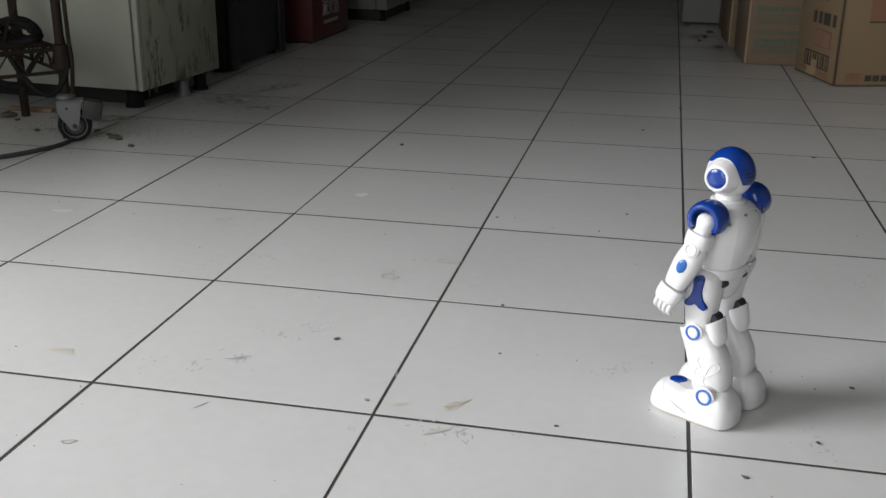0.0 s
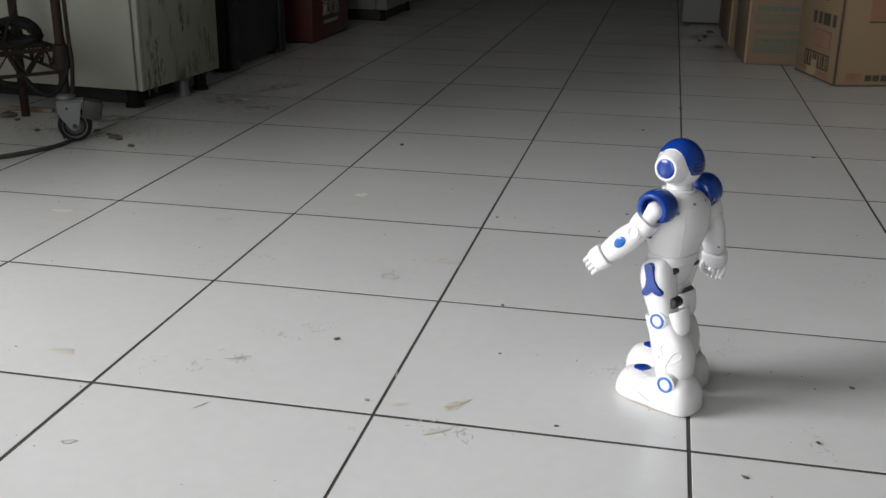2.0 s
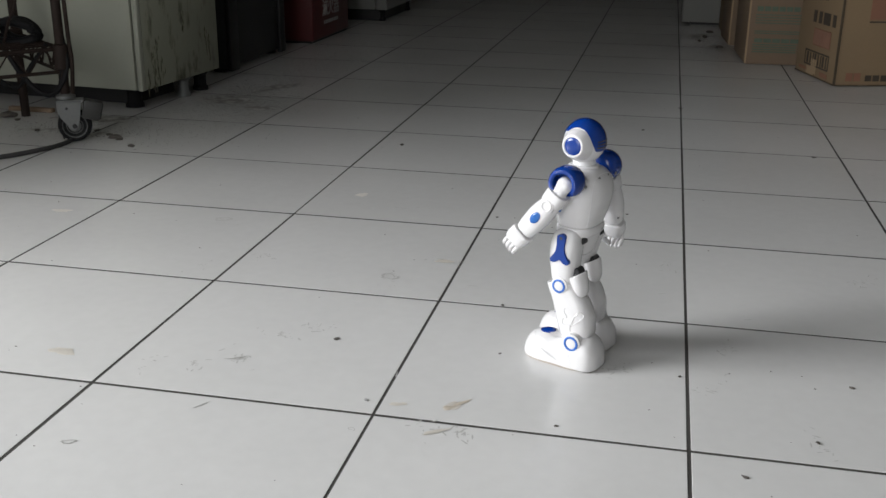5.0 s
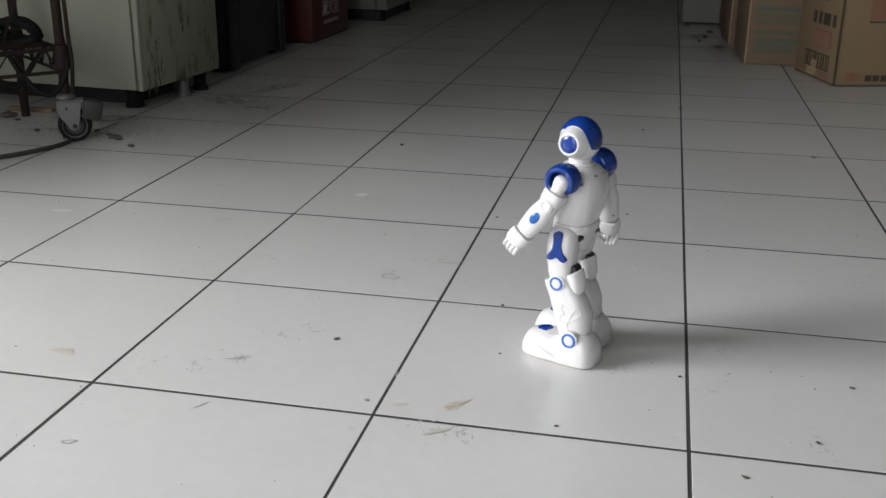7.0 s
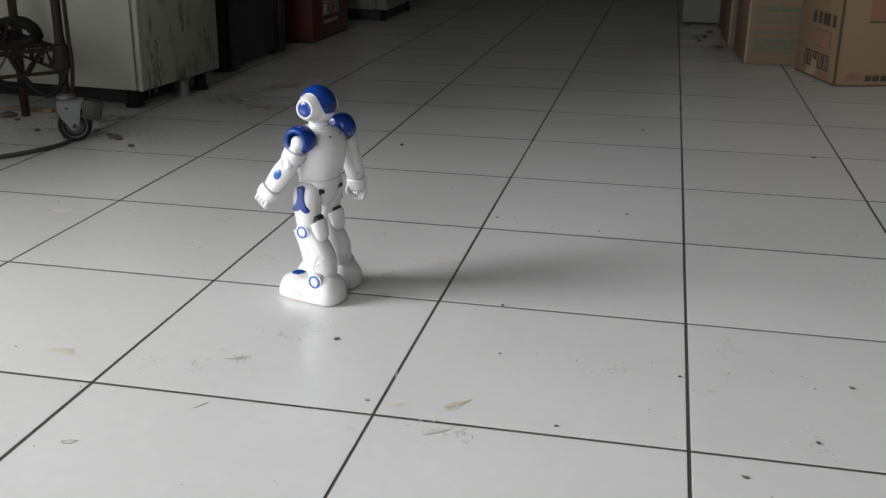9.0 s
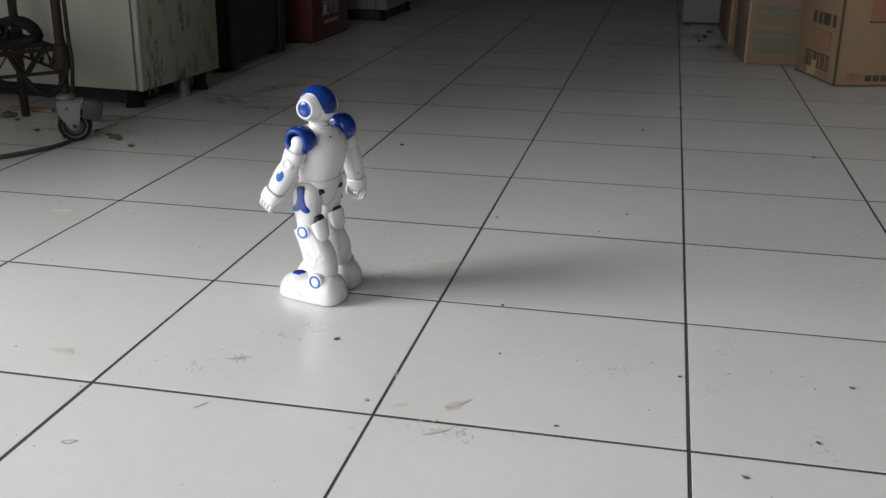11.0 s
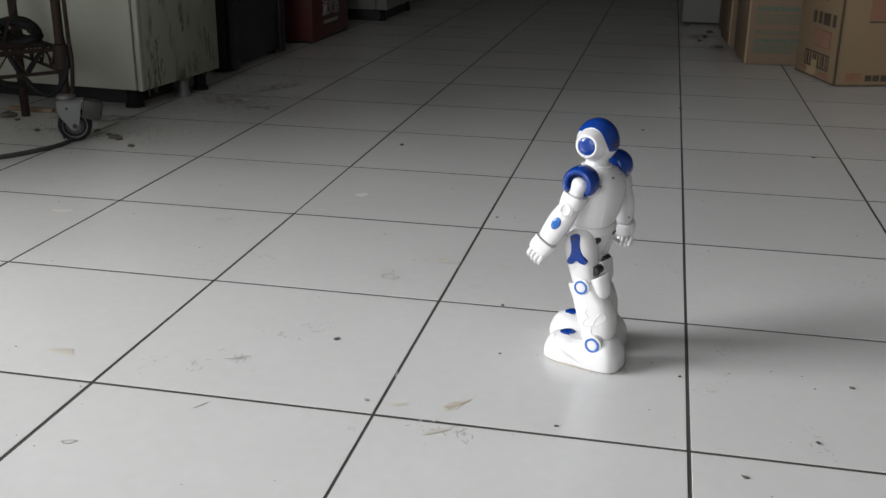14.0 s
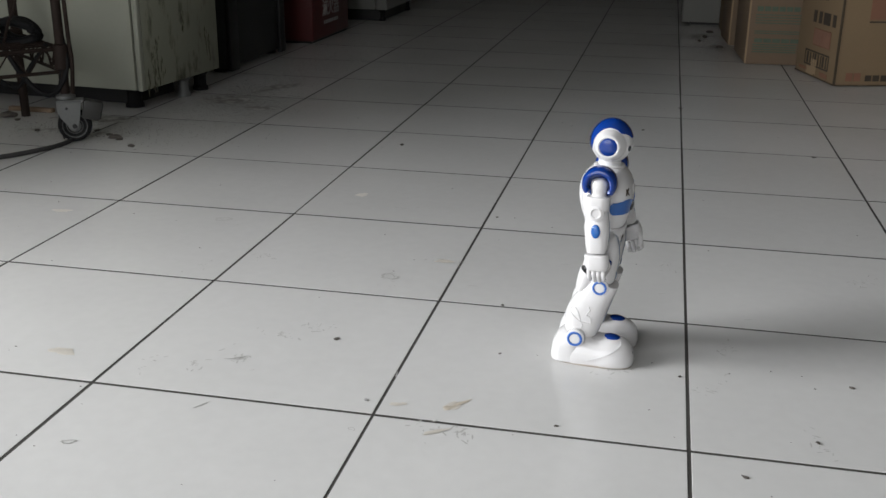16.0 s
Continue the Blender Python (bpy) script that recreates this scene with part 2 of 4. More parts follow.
# ---- the room ----
def room():
    def wall(name, boxes, mat, label):
        bm = bmesh.new()
        for b in boxes:
            box_bm(*b, bm=bm)
        return tagged(part(name, bm, mat, smooth=False), label, "wall", kind="structure")

    x0, x1, y0, y1, top = -1.32, 3.2, -2.3, 7.6, 2.9
    # Out of view: deep jambs and lintel added to cut the side light.
    wall("wall_west", [(x0 - 0.2, x0, y0, -2.15, 0, top), (x0 - 0.2, x0, 0.25, y1, 0, top), (x0 - 1.7, x0, -2.0, 0.03, 2.72, top),
                       (x0 - 1.7, x0, 0.03, 0.25, 0, top), (x0 - 1.7, x0, -2.15, -2.0, 0, top)], M_WALL, "unseen grey wall with a deep opening added to shape the side light")
    wall("wall_east", [(x1, x1 + 0.2, y0, y1, 0, top)], M_WALL, "plain grey painted wall")
    wall("wall_north", [(x0 - 0.2, x1 + 0.2, y1, y1 + 0.2, 0, top)], M_WALL, "plain grey painted end wall in shade")
    # Out of view; the gap is added to let the fill lamp in.
    wall("wall_south", [(x0 - 0.2, -1.25, y0 - 0.2, y0, 0, top), (0.55, x1 + 0.2, y0 - 0.2, y0, 0, top), (-1.25, 0.55, y0 - 0.2, y0, 2.05, top)], M_WALL, "unseen grey wall with an opening added for the fill lamp")
    # Unseen ceiling, kept dark to limit bounced light.
    tagged(part("ceiling", box_bm(x0 - 0.2, x1 + 0.2, y0 - 0.2, y1 + 0.2, top, top + 0.15), M_CEIL, smooth=False), "plain grey unseen ceiling", "ceiling", kind="structure")
    g = box_bm(-40, 40, -40, 40, -0.12, -0.052)
    tagged(part("ground", g, material("concrete", (0.3, 0.3, 0.29), 0.8, vary=0.1, scale=2, fine=40)), "pale concrete ground outside", "ground", kind="structure")
    base = box_bm(x0 - 1.8, x1 + 0.2, y0 - 0.2, y1 + 0.2, -0.05, -0.0005)
    floor = tagged(part("floor", base, M_GROUT, smooth=False), "glossy off-white square floor tiles with dark dirty joints", "floor", kind="structure")
    return floor


FLOOR = room()


# ---- the toy robot ----
def ring_bm(r_out, r_in, x0, x1, seg=28, bm=None, at=(0, 0, 0)):
    """A flat ring about the x axis, between x0 and x1."""
    b = bm or bmesh.new()
    mid = (r_out + r_in) / 2
    prof = [(r_in, x0), (r_out, x0), (r_out, x1 - 0.3 * (1 if x1 > x0 else -1)), (r_out - 0.4, x1), (r_in + 0.4, x1), (r_in, x1 - 0.3 * (1 if x1 > x0 else -1)), (r_in, x0)]
    rings = [[Vector((h, r * math.cos(2 * math.pi * k / seg), r * math.sin(2 * math.pi * k / seg))) + Vector(at) for k in range(seg)] for r, h in prof]
    return skin(b, rings, cap=False)


def disc_bm(r, x0, x1, dome=0.6, seg=28, at=(0, 0, 0), ry=1.0):
    """A round button about the x axis, domed at x1."""
    s = 1 if x1 > x0 else -1
    prof = [(r, x0), (r, x1 - s * 0.5), (r * 0.93, x1), (r * 0.6, x1 + s * dome * 0.7), (r * 0.25, x1 + s * dome), (0.05, x1 + s * dome)]
    bm = lathe_bm(prof, "X", seg, at=(0, 0, 0))
    for v in bm.verts:
        v.co.y *= ry
        v.co += Vector(at)
    return bm


MM = 0.001
HIP_X, HIP_Z, THIGH, SHIN_LEN, ANKLE_Z = 24.0, 137.0, 50.0, 66.5, 24.0
SHOULDER_X, SHOULDER_Y, SHOULDER_Z, UPPER = 45.0, -3.0, 201.0, 27.0


def toy_robot():
    robot = empty("toy_robot", pose(0, 0, 0), "glossy white plastic toy robot with blue shoulder guards and cap", "toy robot")
    P = lambda name, bm, mat, parent=robot, label="": part(name, bm, mat, parent, label, scale=MM)
    # body
    pelvis = Form([(115, 0, 1, 12, 13, 2.4), (121, 0, 1, 16, 16, 2.4), (131, 0, 0, 22, 18, 2.5), (142, 0, 0, 26, 20, 2.6)], 3, 1)
    pel = P("pelvis", pelvis.bm(), M_WHITE)
    belt = Form([(140, 0, 0, 28.5, 21.5, 2.7), (145, 0, 0, 29.0, 22, 2.7), (150, 0, 0, 28.0, 21.5, 2.7)], 1.5, 1.5)
    P("belt", belt.bm(), M_WHITE)
    torso = Form([(147, 0, 0, 25.5, 19.5, 2.7), (154, 0, 0, 27.5, 22, 2.7), (166, 0, -0.5, 30.3, 25.5, 2.7), (178, 0, -0.8, 32.0, 28, 2.7), (190, 0, -1.2, 32.5, 27.8, 2.7),
                  (200, 0, -1.5, 30.5, 25, 2.7), (207, 0, -1, 26, 20, 2.5), (212, 0, -0.5, 18, 14.5, 2.2)], 1.5, 3)
    chest = P("torso", torso.bm(44, 26), M_WHITE)
    P("neck", lathe_bm([(12, 206), (13.5, 211), (12, 213), (11.5, 222)], "Z", 32), M_WHITE_IN)
    P("collar_ring", lathe_bm([(16, 210.5), (16.5, 212), (15.5, 213.2), (13, 213.6)], "Z", 36), M_WHITE, chest)

    def band(v):
        z = 165.5 + 12.5 * v
        w = 74 * (1 - 0.08 * abs(2 * v - 1) ** 3)
        return z, 90 - w, 90 + w
    b2 = torso.patch(band, 0.8, 10, 22)
    for v in b2.verts:
        side = min(abs(v.co.x) / 30, 1)
        v.co.z = 171.75 + (v.co.z - 171.75) * (0.88 + 0.42 * math.sin(side * 2.4) ** 2) + 4.0 * math.sin(side * 2.4) - 2.0
    P("chest_band", b2, M_BLUE_LIGHT, chest, "blue glossy chest band")
    for x in (-8.6, 0, 8.6):
        a = 90 - math.degrees(math.asin(x / 34))
        o = torso.point(a, 170.6, 0.9)
        bm = disc_bm(3.3, 0, 0.7, 0.3, 20)
        bmesh.ops.rotate(bm, matrix=Euler((0, 0, radians(a))).to_matrix(), verts=bm.verts)
        bmesh.ops.translate(bm, vec=o, verts=bm.verts)
        P("sensor_button", bm, M_DARK, chest, "dark round sensor button")

    def stud(form, a, z, r, mat, name, parent, h=0.5, out=0.0, label=""):
        o = form.point(a, z, out)
        bm = disc_bm(r, -0.6, h, 0.2, 18)
        bmesh.ops.rotate(bm, matrix=Euler((0, 0, radians(a))).to_matrix(), verts=bm.verts)
        bmesh.ops.translate(bm, vec=o, verts=bm.verts)
        return P(name, bm, mat, parent, label)
    stud(torso, 90, 188, 6.4, M_WHITE, "emblem_rim", chest, 0.6)
    stud(torso, 90, 188, 4.9, M_EMBLEM, "chest_emblem", chest, 0.9, label="round grey chest emblem")
    stud(torso, 90, 157.5, 1.7, M_DARK, "microphone_hole", chest, 0.2)
    stud(torso, 250, 203, 1.9, M_HOLE, "screw_hole", chest, 0.1)
    stud(torso, 290, 203, 1.9, M_HOLE, "screw_hole", chest, 0.1)
    stud(belt, 285, 144, 1.3, M_HOLE, "screw_hole", pel, 0.1)
    # small slanted marks on the chest
    for route, r in (([(50, 186.0), (51.5, 193.0)], 0.95), ([(51.5, 189.4), (58.5, 193.0)], 0.85), ([(53, 190.0), (57.5, 186.0)], 0.85)):
        P("chest_mark", torso.line(route, r), M_INK, chest, "black printed mark")
    for a0, z0 in ((118, 192.5), (123, 190), (118, 188.2)):
        P("chest_mark", torso.line([(a0, z0), (a0 + 7, z0 + 1.0)], 0.45), M_BLUE_LIGHT, chest, "blue printed mark")
    for a0 in (78, 93):
        P("belt_mark", pelvis.line([(a0, 134.5), (a0 + 10, 134.5)], 0.8), M_INK, pel, "dark printed marks")
    P("panel_line", pelvis.line([(72, 131.5), (82, 128.5), (98, 128.5), (108, 131.5)], 0.4), M_PANEL_LINE, pel)
    # back plate outline on the torso
    P("back_panel_line", torso.line([(228, 152), (226, 185), (235, 202), (270, 206), (305, 202), (314, 185), (312, 152)], 0.3, 30), M_WHITE_IN, chest)
    # dark drums behind the pelvis, painting the shade in the hip gaps
    for s in (-1, 1):
        P("hip_gear", lathe_bm([(2.6, s * 15), (3.6, s * 16), (3.6, s * 22), (2.6, s * 23)], "X", 18, at=(0, -14.0, 136)), M_DARK, pel, "dark fill for the shaded gap behind the hip")

    # head
    hz = 237.5
    ax, ay, az = 22.2, 20.9, 23.4
    bm = bmesh.new()
    bmesh.ops.create_uvsphere(bm, u_segments=48, v_segments=28, radius=1.0)
    for v in bm.verts:
        z = v.co.z
        sq = 1 + 0.04 * (1 - z * z)
        v.co = Vector((v.co.x * ax * sq, v.co.y * ay * sq + 0.8, z * az + hz))
        if v.co.z < hz - 19.5:
            v.co.z = hz - 19.5 - (hz - 19.5 - v.co.z) * 0.35
    head = P("head", bm, M_WHITE)
    # cap: a strip over the crown, down the forehead and the nape
    top, low = [], []
    for i in range(29):
        e = radians(14 + (198 - 14) * i / 28)
        f = i / 28
        half = 0.70 * min(1, 0.30 + 1.5 * math.sin(min(f, 0.5) / 0.5 * math.pi / 2)) * (1 if f < 0.75 else math.sqrt(max(0, 1 - ((f - 0.75) / 0.25) ** 2 * 0.55)))
        ra, rb = [], []
        for j in range(15):
            x = half * (2 * j / 14 - 1)
            c = math.sqrt(1 - x * x)
            for row, d in ((ra, 0.8), (rb, -1.4)):
                sq = 1 + 0.04 * (1 - (c * math.sin(e)) ** 2)
                row.append(Vector((x * (ax + d) * sq, c * math.cos(e) * (ay + d) * sq + 0.8, c * math.sin(e) * (az + d) + hz)))
        top.append(ra), low.append(rb)
    cap = P("cap", plate(bmesh.new(), top, low), M_BLUE, head, "glossy dark blue cap")
    for k in range(3):
        e = radians(172 + k * 8)
        P("cap_slot", tube_bm([(x * 22.8, math.sqrt(1 - x * x) * math.cos(e) * 22.6 + 0.8, math.sqrt(1 - x * x) * math.sin(e) * 24.4 + hz) for x in np.linspace(-0.45, 0.45, 9)], 0.7, 6),
          M_DARK, cap)
    for s in (-1, 1):
        ear = P("ear", lathe_bm([(17.6, s * 12), (16.6, s * 17), (14.6, s * 21.5), (12.8, s * 25), (11.9, s * 26.7), (10.8, s * 27.2), (9.8, s * 27.0), (9.5, s * 26.2)], "X", 36, at=(0, 0.8, hz - 1)), M_WHITE, head)
        P("ear_disc", disc_bm(9.3, s * 25, s * 26.8, 1.0, 36, at=(0, 0.8, hz - 1)), M_BLUE, ear, "round blue ear disc")
        for name, a, z, r, mat, lab in (("eye", 90 - s * 24, -4.5, 3.3, M_GLASS, "dark round eye"), ("screw_hole", 270 + s * 43, -1.5, 1.6, M_HOLE, "")):
            aa = radians(a)
            o = Vector((math.cos(aa) * ax * 1.035, math.sin(aa) * ay * 1.035 + 0.8, hz + z))
            bm = disc_bm(r, -1.0, 0.25, 0.3, 20)
            bmesh.ops.rotate(bm, matrix=Euler((0, 0, aa)).to_matrix(), verts=bm.verts)
            bmesh.ops.translate(bm, vec=o, verts=bm.verts)
            P(name, bm, mat, head, lab)
            if name == "eye":
                bm = ring_bm(4.3, 3.1, -0.8, 0.45, 22)
                bmesh.ops.rotate(bm, matrix=Euler((0, 0, aa)).to_matrix(), verts=bm.verts)
                bmesh.ops.translate(bm, vec=o, verts=bm.verts)
                P("eye_ring", bm, M_WHITE, head)

    limbs = {}
    for s, side in ((-1, "left"), (1, "right")):
        # shoulder guard: a rounded block with an arched opening on its outer side
        sx = s * 1.0
        bm = bmesh.new()
        prof = []
        for x, r in ((28, 11.5), (29.5, 15.2), (33, 17.3), (37, 18.1), (41, 18.3)):
            prof.append([Vector((sx * x, r * math.cos(a) * 0.98 + SHOULDER_Y, SHOULDER_Z + 1.0 + (r * math.sin(a) if math.sin(a) > 0 else 0.78 * r * math.sin(a)))) for a in (2 * math.pi * k / 36 for k in range(36))])
        skin(bm, prof)
        arch = []
        for k in range(31):
            a = radians(-38 + 256 * k / 30)
            ring = []
            for x, r in ((40, 11.4), (40, 18.3), (46, 18.4), (50.5, 17.6), (53, 15.8), (53.5, 13.6), (52.5, 11.7), (48, 11.2)):
                ring.append(Vector((sx * x, r * math.cos(a) * 0.98 + SHOULDER_Y, SHOULDER_Z + 1.0 + r * math.sin(a) * (1 if math.sin(a) > 0 else 0.85))))
            arch.append(ring)
        skin(bm, arch)
        guard = P("shoulder_guard", bm, M_BLUE, robot, "rounded blue shoulder guard with arched opening")
        P("guard_screw", disc_bm(1.8, 0, 1.0, 0.2, 14, at=(0, 0, 0)), M_HOLE, guard).matrix_basis = pose(sx * 0.034, -0.0202, 0.199, 0, 0, -90)

        # upper arm, about the shoulder joint
        upper = Form([(-28, 0, 0, 9, 9.5, 2.5), (-24, 0, 0, 10.4, 11, 2.7), (-13, 0, 0, 10.2, 10.8, 2.7), (-11.5, 0, 0, 8.4, 8.8, 2.4), (0, 0, 0, 8.0, 8.6, 2.3), (7.5, 0, 0, 8.0, 8.4, 2.2)], 2.5, 6.5)
        u = P("upper_arm", upper.bm(30, 26), M_WHITE)
        P("arm_cuff", Form([(-25, 0, 0, 11.2, 11.8, 3.0), (-18, 0, 0, 11.6, 12.2, 3.0), (-11, 0, 0, 11.4, 12.0, 3.0)], 0.9, 0.9).bm(36, 6), M_WHITE, u)
        # forearm, about the elbow
        fore = Form([(-43.5, 0, 0, 8.8, 10.2, 2.7), (-33, 0, 0, 10, 11.8, 2.7), (-16, 0, 0, 11, 12.8, 2.5), (-4, 0, 0, 9.8, 11.5, 2.4), (6, 0, 0, 8, 9, 2.2)], 1.5, 4, 1)
        f = P("forearm", fore.bm(30, 18), M_WHITE)
        P("elbow_disc", disc_bm(8.2, s * 5, s * 11.6, 0.2, 30), M_WHITE, f)
        P("elbow_ring", ring_bm(6.4, 4.2, s * 10, s * 12.6, 28), M_WHITE, f)
        P("arm_oval", disc_bm(7.2, s * 8, s * 11.4, 0.7, 30, at=(0, 0, -19), ry=0.66), M_BLUE_LIGHT, f, "glossy blue oval inlay")
        stud(fore, 90 - s * 90 + 180 + s * 50, -33, 1.4, M_HOLE, "screw_hole", f, 0.1)
        P("panel_line", fore.line([(90, -10), (84, -18), (95, -22), (92, -32)], 0.35), M_PANEL_LINE, f)
        # hand
        hand = Form([(-62.5, 0, 1, 8.2, 10.8, 3.4), (-54, 0, 0.5, 9.6, 12.5, 3.6), (-45, 0, 0, 9.4, 12.4, 3.4)], 3, 1.2).bm(30, 8)
        hnd = P("hand", hand, M_WHITE, f)
        for k in range(4):
            y = -7.2 + k * 4.9
            tip = 73.5 + (1.5 if k in (1, 2) else 0)
            pts = curve_points([(s * 2.5, y, -58), (s * 3.5, y * 1.02, -65.5), (s * 0.5, y, -71), (s * -4.5, y * 0.96, -tip)], 9)
            bm = tube_bm(pts, 2.45, 10)
            bmesh.ops.create_uvsphere(bm, u_segments=10, v_segments=6, radius=2.45, matrix=Matrix.Translation(pts[-1]))
            P("finger", bm, M_WHITE, f)
        pts = curve_points([(s * -5, 8, -52.5), (s * -9.5, 10.5, -58.5), (s * -10, 9.5, -64.5), (s * -7.5, 7, -68.5)], 9)
        bm = tube_bm(pts, 2.7, 10)
        bmesh.ops.create_uvsphere(bm, u_segments=10, v_segments=6, radius=2.7, matrix=Matrix.Translation(pts[-1]))
        P("thumb", bm, M_WHITE, f)
        limbs[side, "upper"], limbs[side, "fore"] = u, f

        # thigh, about the hip
        th = Form([(-47, 0, 0.5, 12.5, 13, 2.8), (-38, 0, 1.2, 13.4, 14.2, 2.8), (-22, 0, 2.2, 14.8, 16.2, 2.7), (-8, 0, 2.2, 15.4, 16.8, 2.6), (3, 0, 1.6, 14, 15.2, 2.5), (11, 0, 0.5, 10, 11, 2.3)], 2, 5)
        t = P("thigh", th.bm(36, 22), M_WHITE)
        out = 180 if s < 0 else 0
        # fish-shaped inlay
        shape = [(-4.3, 4), (-3.4, 6.8), (0, 8.2), (3.4, 6.8), (4.3, 4), (4.0, -4), (4.6, -10), (6.2, -15), (9.0, -19.5), (9.3, -22.5), (7.2, -24.3), (3.5, -23.2), (0, -20.5),
                 (-3.5, -23.2), (-7.2, -24.3), (-9.3, -22.5), (-9.0, -19.5), (-6.2, -15), (-4.6, -10), (-4.0, -4)]
        bm = bmesh.new()
        fine_shape = [(p.x, p.y) for p in curve_points([(x, y, 0) for x, y in shape + shape[:1]], 60)[:-1]]
        skin(bm, [[(s * 10, 1.5 + y * 1.2, z) for y, z in fine_shape], [(s * 15.9, 1.5 + y * 1.2, z) for y, z in fine_shape], [(s * 16.6, 1.5 + y * 1.08, -8 + (z + 8) * 0.95) for y, z in fine_shape]])
        inlay = P("thigh_inlay", bm, M_BLUE, t, "dark blue forked inlay")
        P("inlay_hole", disc_bm(1.9, s * 15.5, s * 16.8, 0.1, 16, at=(0, 1.5, 4.2)), M_DARK, t)
        P("panel_line", th.line([(90 - s * 10, 6), (90 - s * 12, -14), (90 + s * 18, -22), (90 + s * 18, -34)], 0.4), M_PANEL_LINE, t)
        P("panel_mark", th.line([(90 - s * 2, -36), (90 - s * 2, -43)], 0.8), M_PANEL_LINE, t)
        # Dark drum set behind the knee to paint the shade in its gap.
        P("knee_gear", lathe_bm([(4, -7), (5.2, -6), (5.2, 6), (4, 7)], "X", 18, at=(0, -13.5, -34)), M_DARK, t, "dark fill for the shaded gap behind the knee")

        # shin, about the knee; it leans back to the ankle
        sh = Form([(-66, 0, 0, 13.5, 15, 2.9), (-56, 0, -1.5, 15, 18.5, 2.8), (-40, 0, -3.0, 16.2, 20.8, 2.6), (-26, 0, -2.5, 15.8, 19.8, 2.6), (-12, 0, 0, 14.6, 17.2, 2.7), (-3, 0, 2.0, 14.2, 15.8, 2.9), (5, 0, 4.2, 14.0, 13.4, 3.0)], 3, 1.0)
        h = P("shin", sh.bm(40, 28), M_WHITE)
        P("knee_disc", disc_bm(9.6, s * 6, s * 14.4, 0.2, 32), M_WHITE, h)
        P("knee_ring", ring_bm(7.6, 5.5, s * 13, s * 15.5, 32), M_RING, h, "blue ring around the knee joint")
        P("knee_cap", disc_bm(5.3, s * 12, s * 15.2, 0.3, 28), M_WHITE, h)
        cup = lathe_bm([(4.5, -14), (7.5, -10), (8.8, -4), (9.6, 3), (10.0, 10.2), (9.4, 10.8), (8.4, 10.2), (8.0, 3), (6.8, -3), (4, -5.5), (0.2, -6)], "Z", 28, at=(0, -17.5, -3.5))
        for v in cup.verts:
            v.co.z -= 0.22 * (v.co.y + 17.5)
            v.co.x *= 1.2
        P("calf_guard", cup, M_WHITE, h)
        for flourish in ([(4, -43), (18, -36), (34, -31.5), (46, -33), (46, -37.5), (28, -41), (4, -44)], [(0, -24), (-8, -28), (-4, -34), (-17, -35), (-24, -41), (-10, -43), (2, -43.5)],
                         [(2, -44), (-4, -48), (1, -54)]):
            route = [(out - s * d, z) for d, z in flourish]
            P("embossed_line", sh.line(route, 0.55, 26), M_WHITE, h)
        P("panel_line", sh.line([(90 + s * 22, -8), (90 - s * 4, -22), (90 - s * 4, -40)], 0.4), M_PANEL_LINE, h)
        P("panel_line", sh.line([(90 + s * 20, -24), (90 + s * 20, -44)], 0.4), M_PANEL_LINE, h)

        # foot, about the ankle
        ft = Form([(-22.8, 0, 17, 23.4, 44.2, 3.0), (-18, 0, 17, 23.4, 44.4, 3.0), (-12, 0, 17, 22.6, 43.6, 2.9), (-6, 0, 17, 20.8, 41.6, 2.7), (0, 0, 16, 17.5, 38.5, 2.5), (5.5, 0, 14.0, 12.5, 31, 2.2)], 0.9, 3.5)
        ft2 = ft.bm(44, 20)
        for v in ft2.verts:
            waist = math.exp(-((v.co.y - 19) / 13) ** 2)
            v.co.x *= 1 - 0.06 * waist
            if v.co.z > -12:
                v.co.z -= 3.0 * math.exp(-((v.co.y - 24) / 9) ** 2) * (v.co.z + 12) / 16
        fo = P("foot", ft2, M_WHITE)
        heel = Form([(-22.7, 0, -9.4, 22.8, 18.6, 2.9), (-6, 0, -9.0, 21.4, 18.0, 2.8), (4, 0, -7, 18.4, 15.8, 2.6), (10, 0, -5.5, 14, 12.2, 2.4)], 1.5, 3)
        P("heel", heel.bm(32, 12), M_WHITE, fo)
        P("ankle_disc", disc_bm(10.2, s * 8, s * 19.4, 0.2, 32, at=(0, -1, 5)), M_WHITE, fo)
        P("ankle_ring", ring_bm(8.2, 5.9, s * 17.5, s * 20.6, 32, at=(0, -1, 5)), M_RING, fo, "blue ring around the ankle joint")
        P("ankle_cap", disc_bm(5.7, s * 16, s * 20.1, 0.3, 28, at=(0, -1, 5)), M_WHITE, fo)
        bm = bmesh.new()
        bmesh.ops.create_uvsphere(bm, u_segments=28, v_segments=14, radius=1.0)
        for v in bm.verts:
            v.co = Vector((v.co.x * 8.2, v.co.y * 9.5, v.co.z * 3.2))
        bmesh.ops.rotate(bm, matrix=Euler((radians(-9), 0, 0)).to_matrix(), verts=bm.verts)
        bmesh.ops.translate(bm, vec=(0, 37.5, 3.9), verts=bm.verts)
        P("toe_oval", bm, M_BLUE, fo, "glossy blue oval inlay")
        stud(ft, 90 - s * 8, -10, 1.6, M_HOLE, "screw_hole", fo, 0.1)
        P("sole", Form([(-24, 0, 17, 22.6, 43.4, 3.0), (-22.5, 0, 17, 22.9, 43.7, 3.0)], 0.4, 0.3).bm(40, 4), M_SOLE, fo, "thin beige rubber sole")
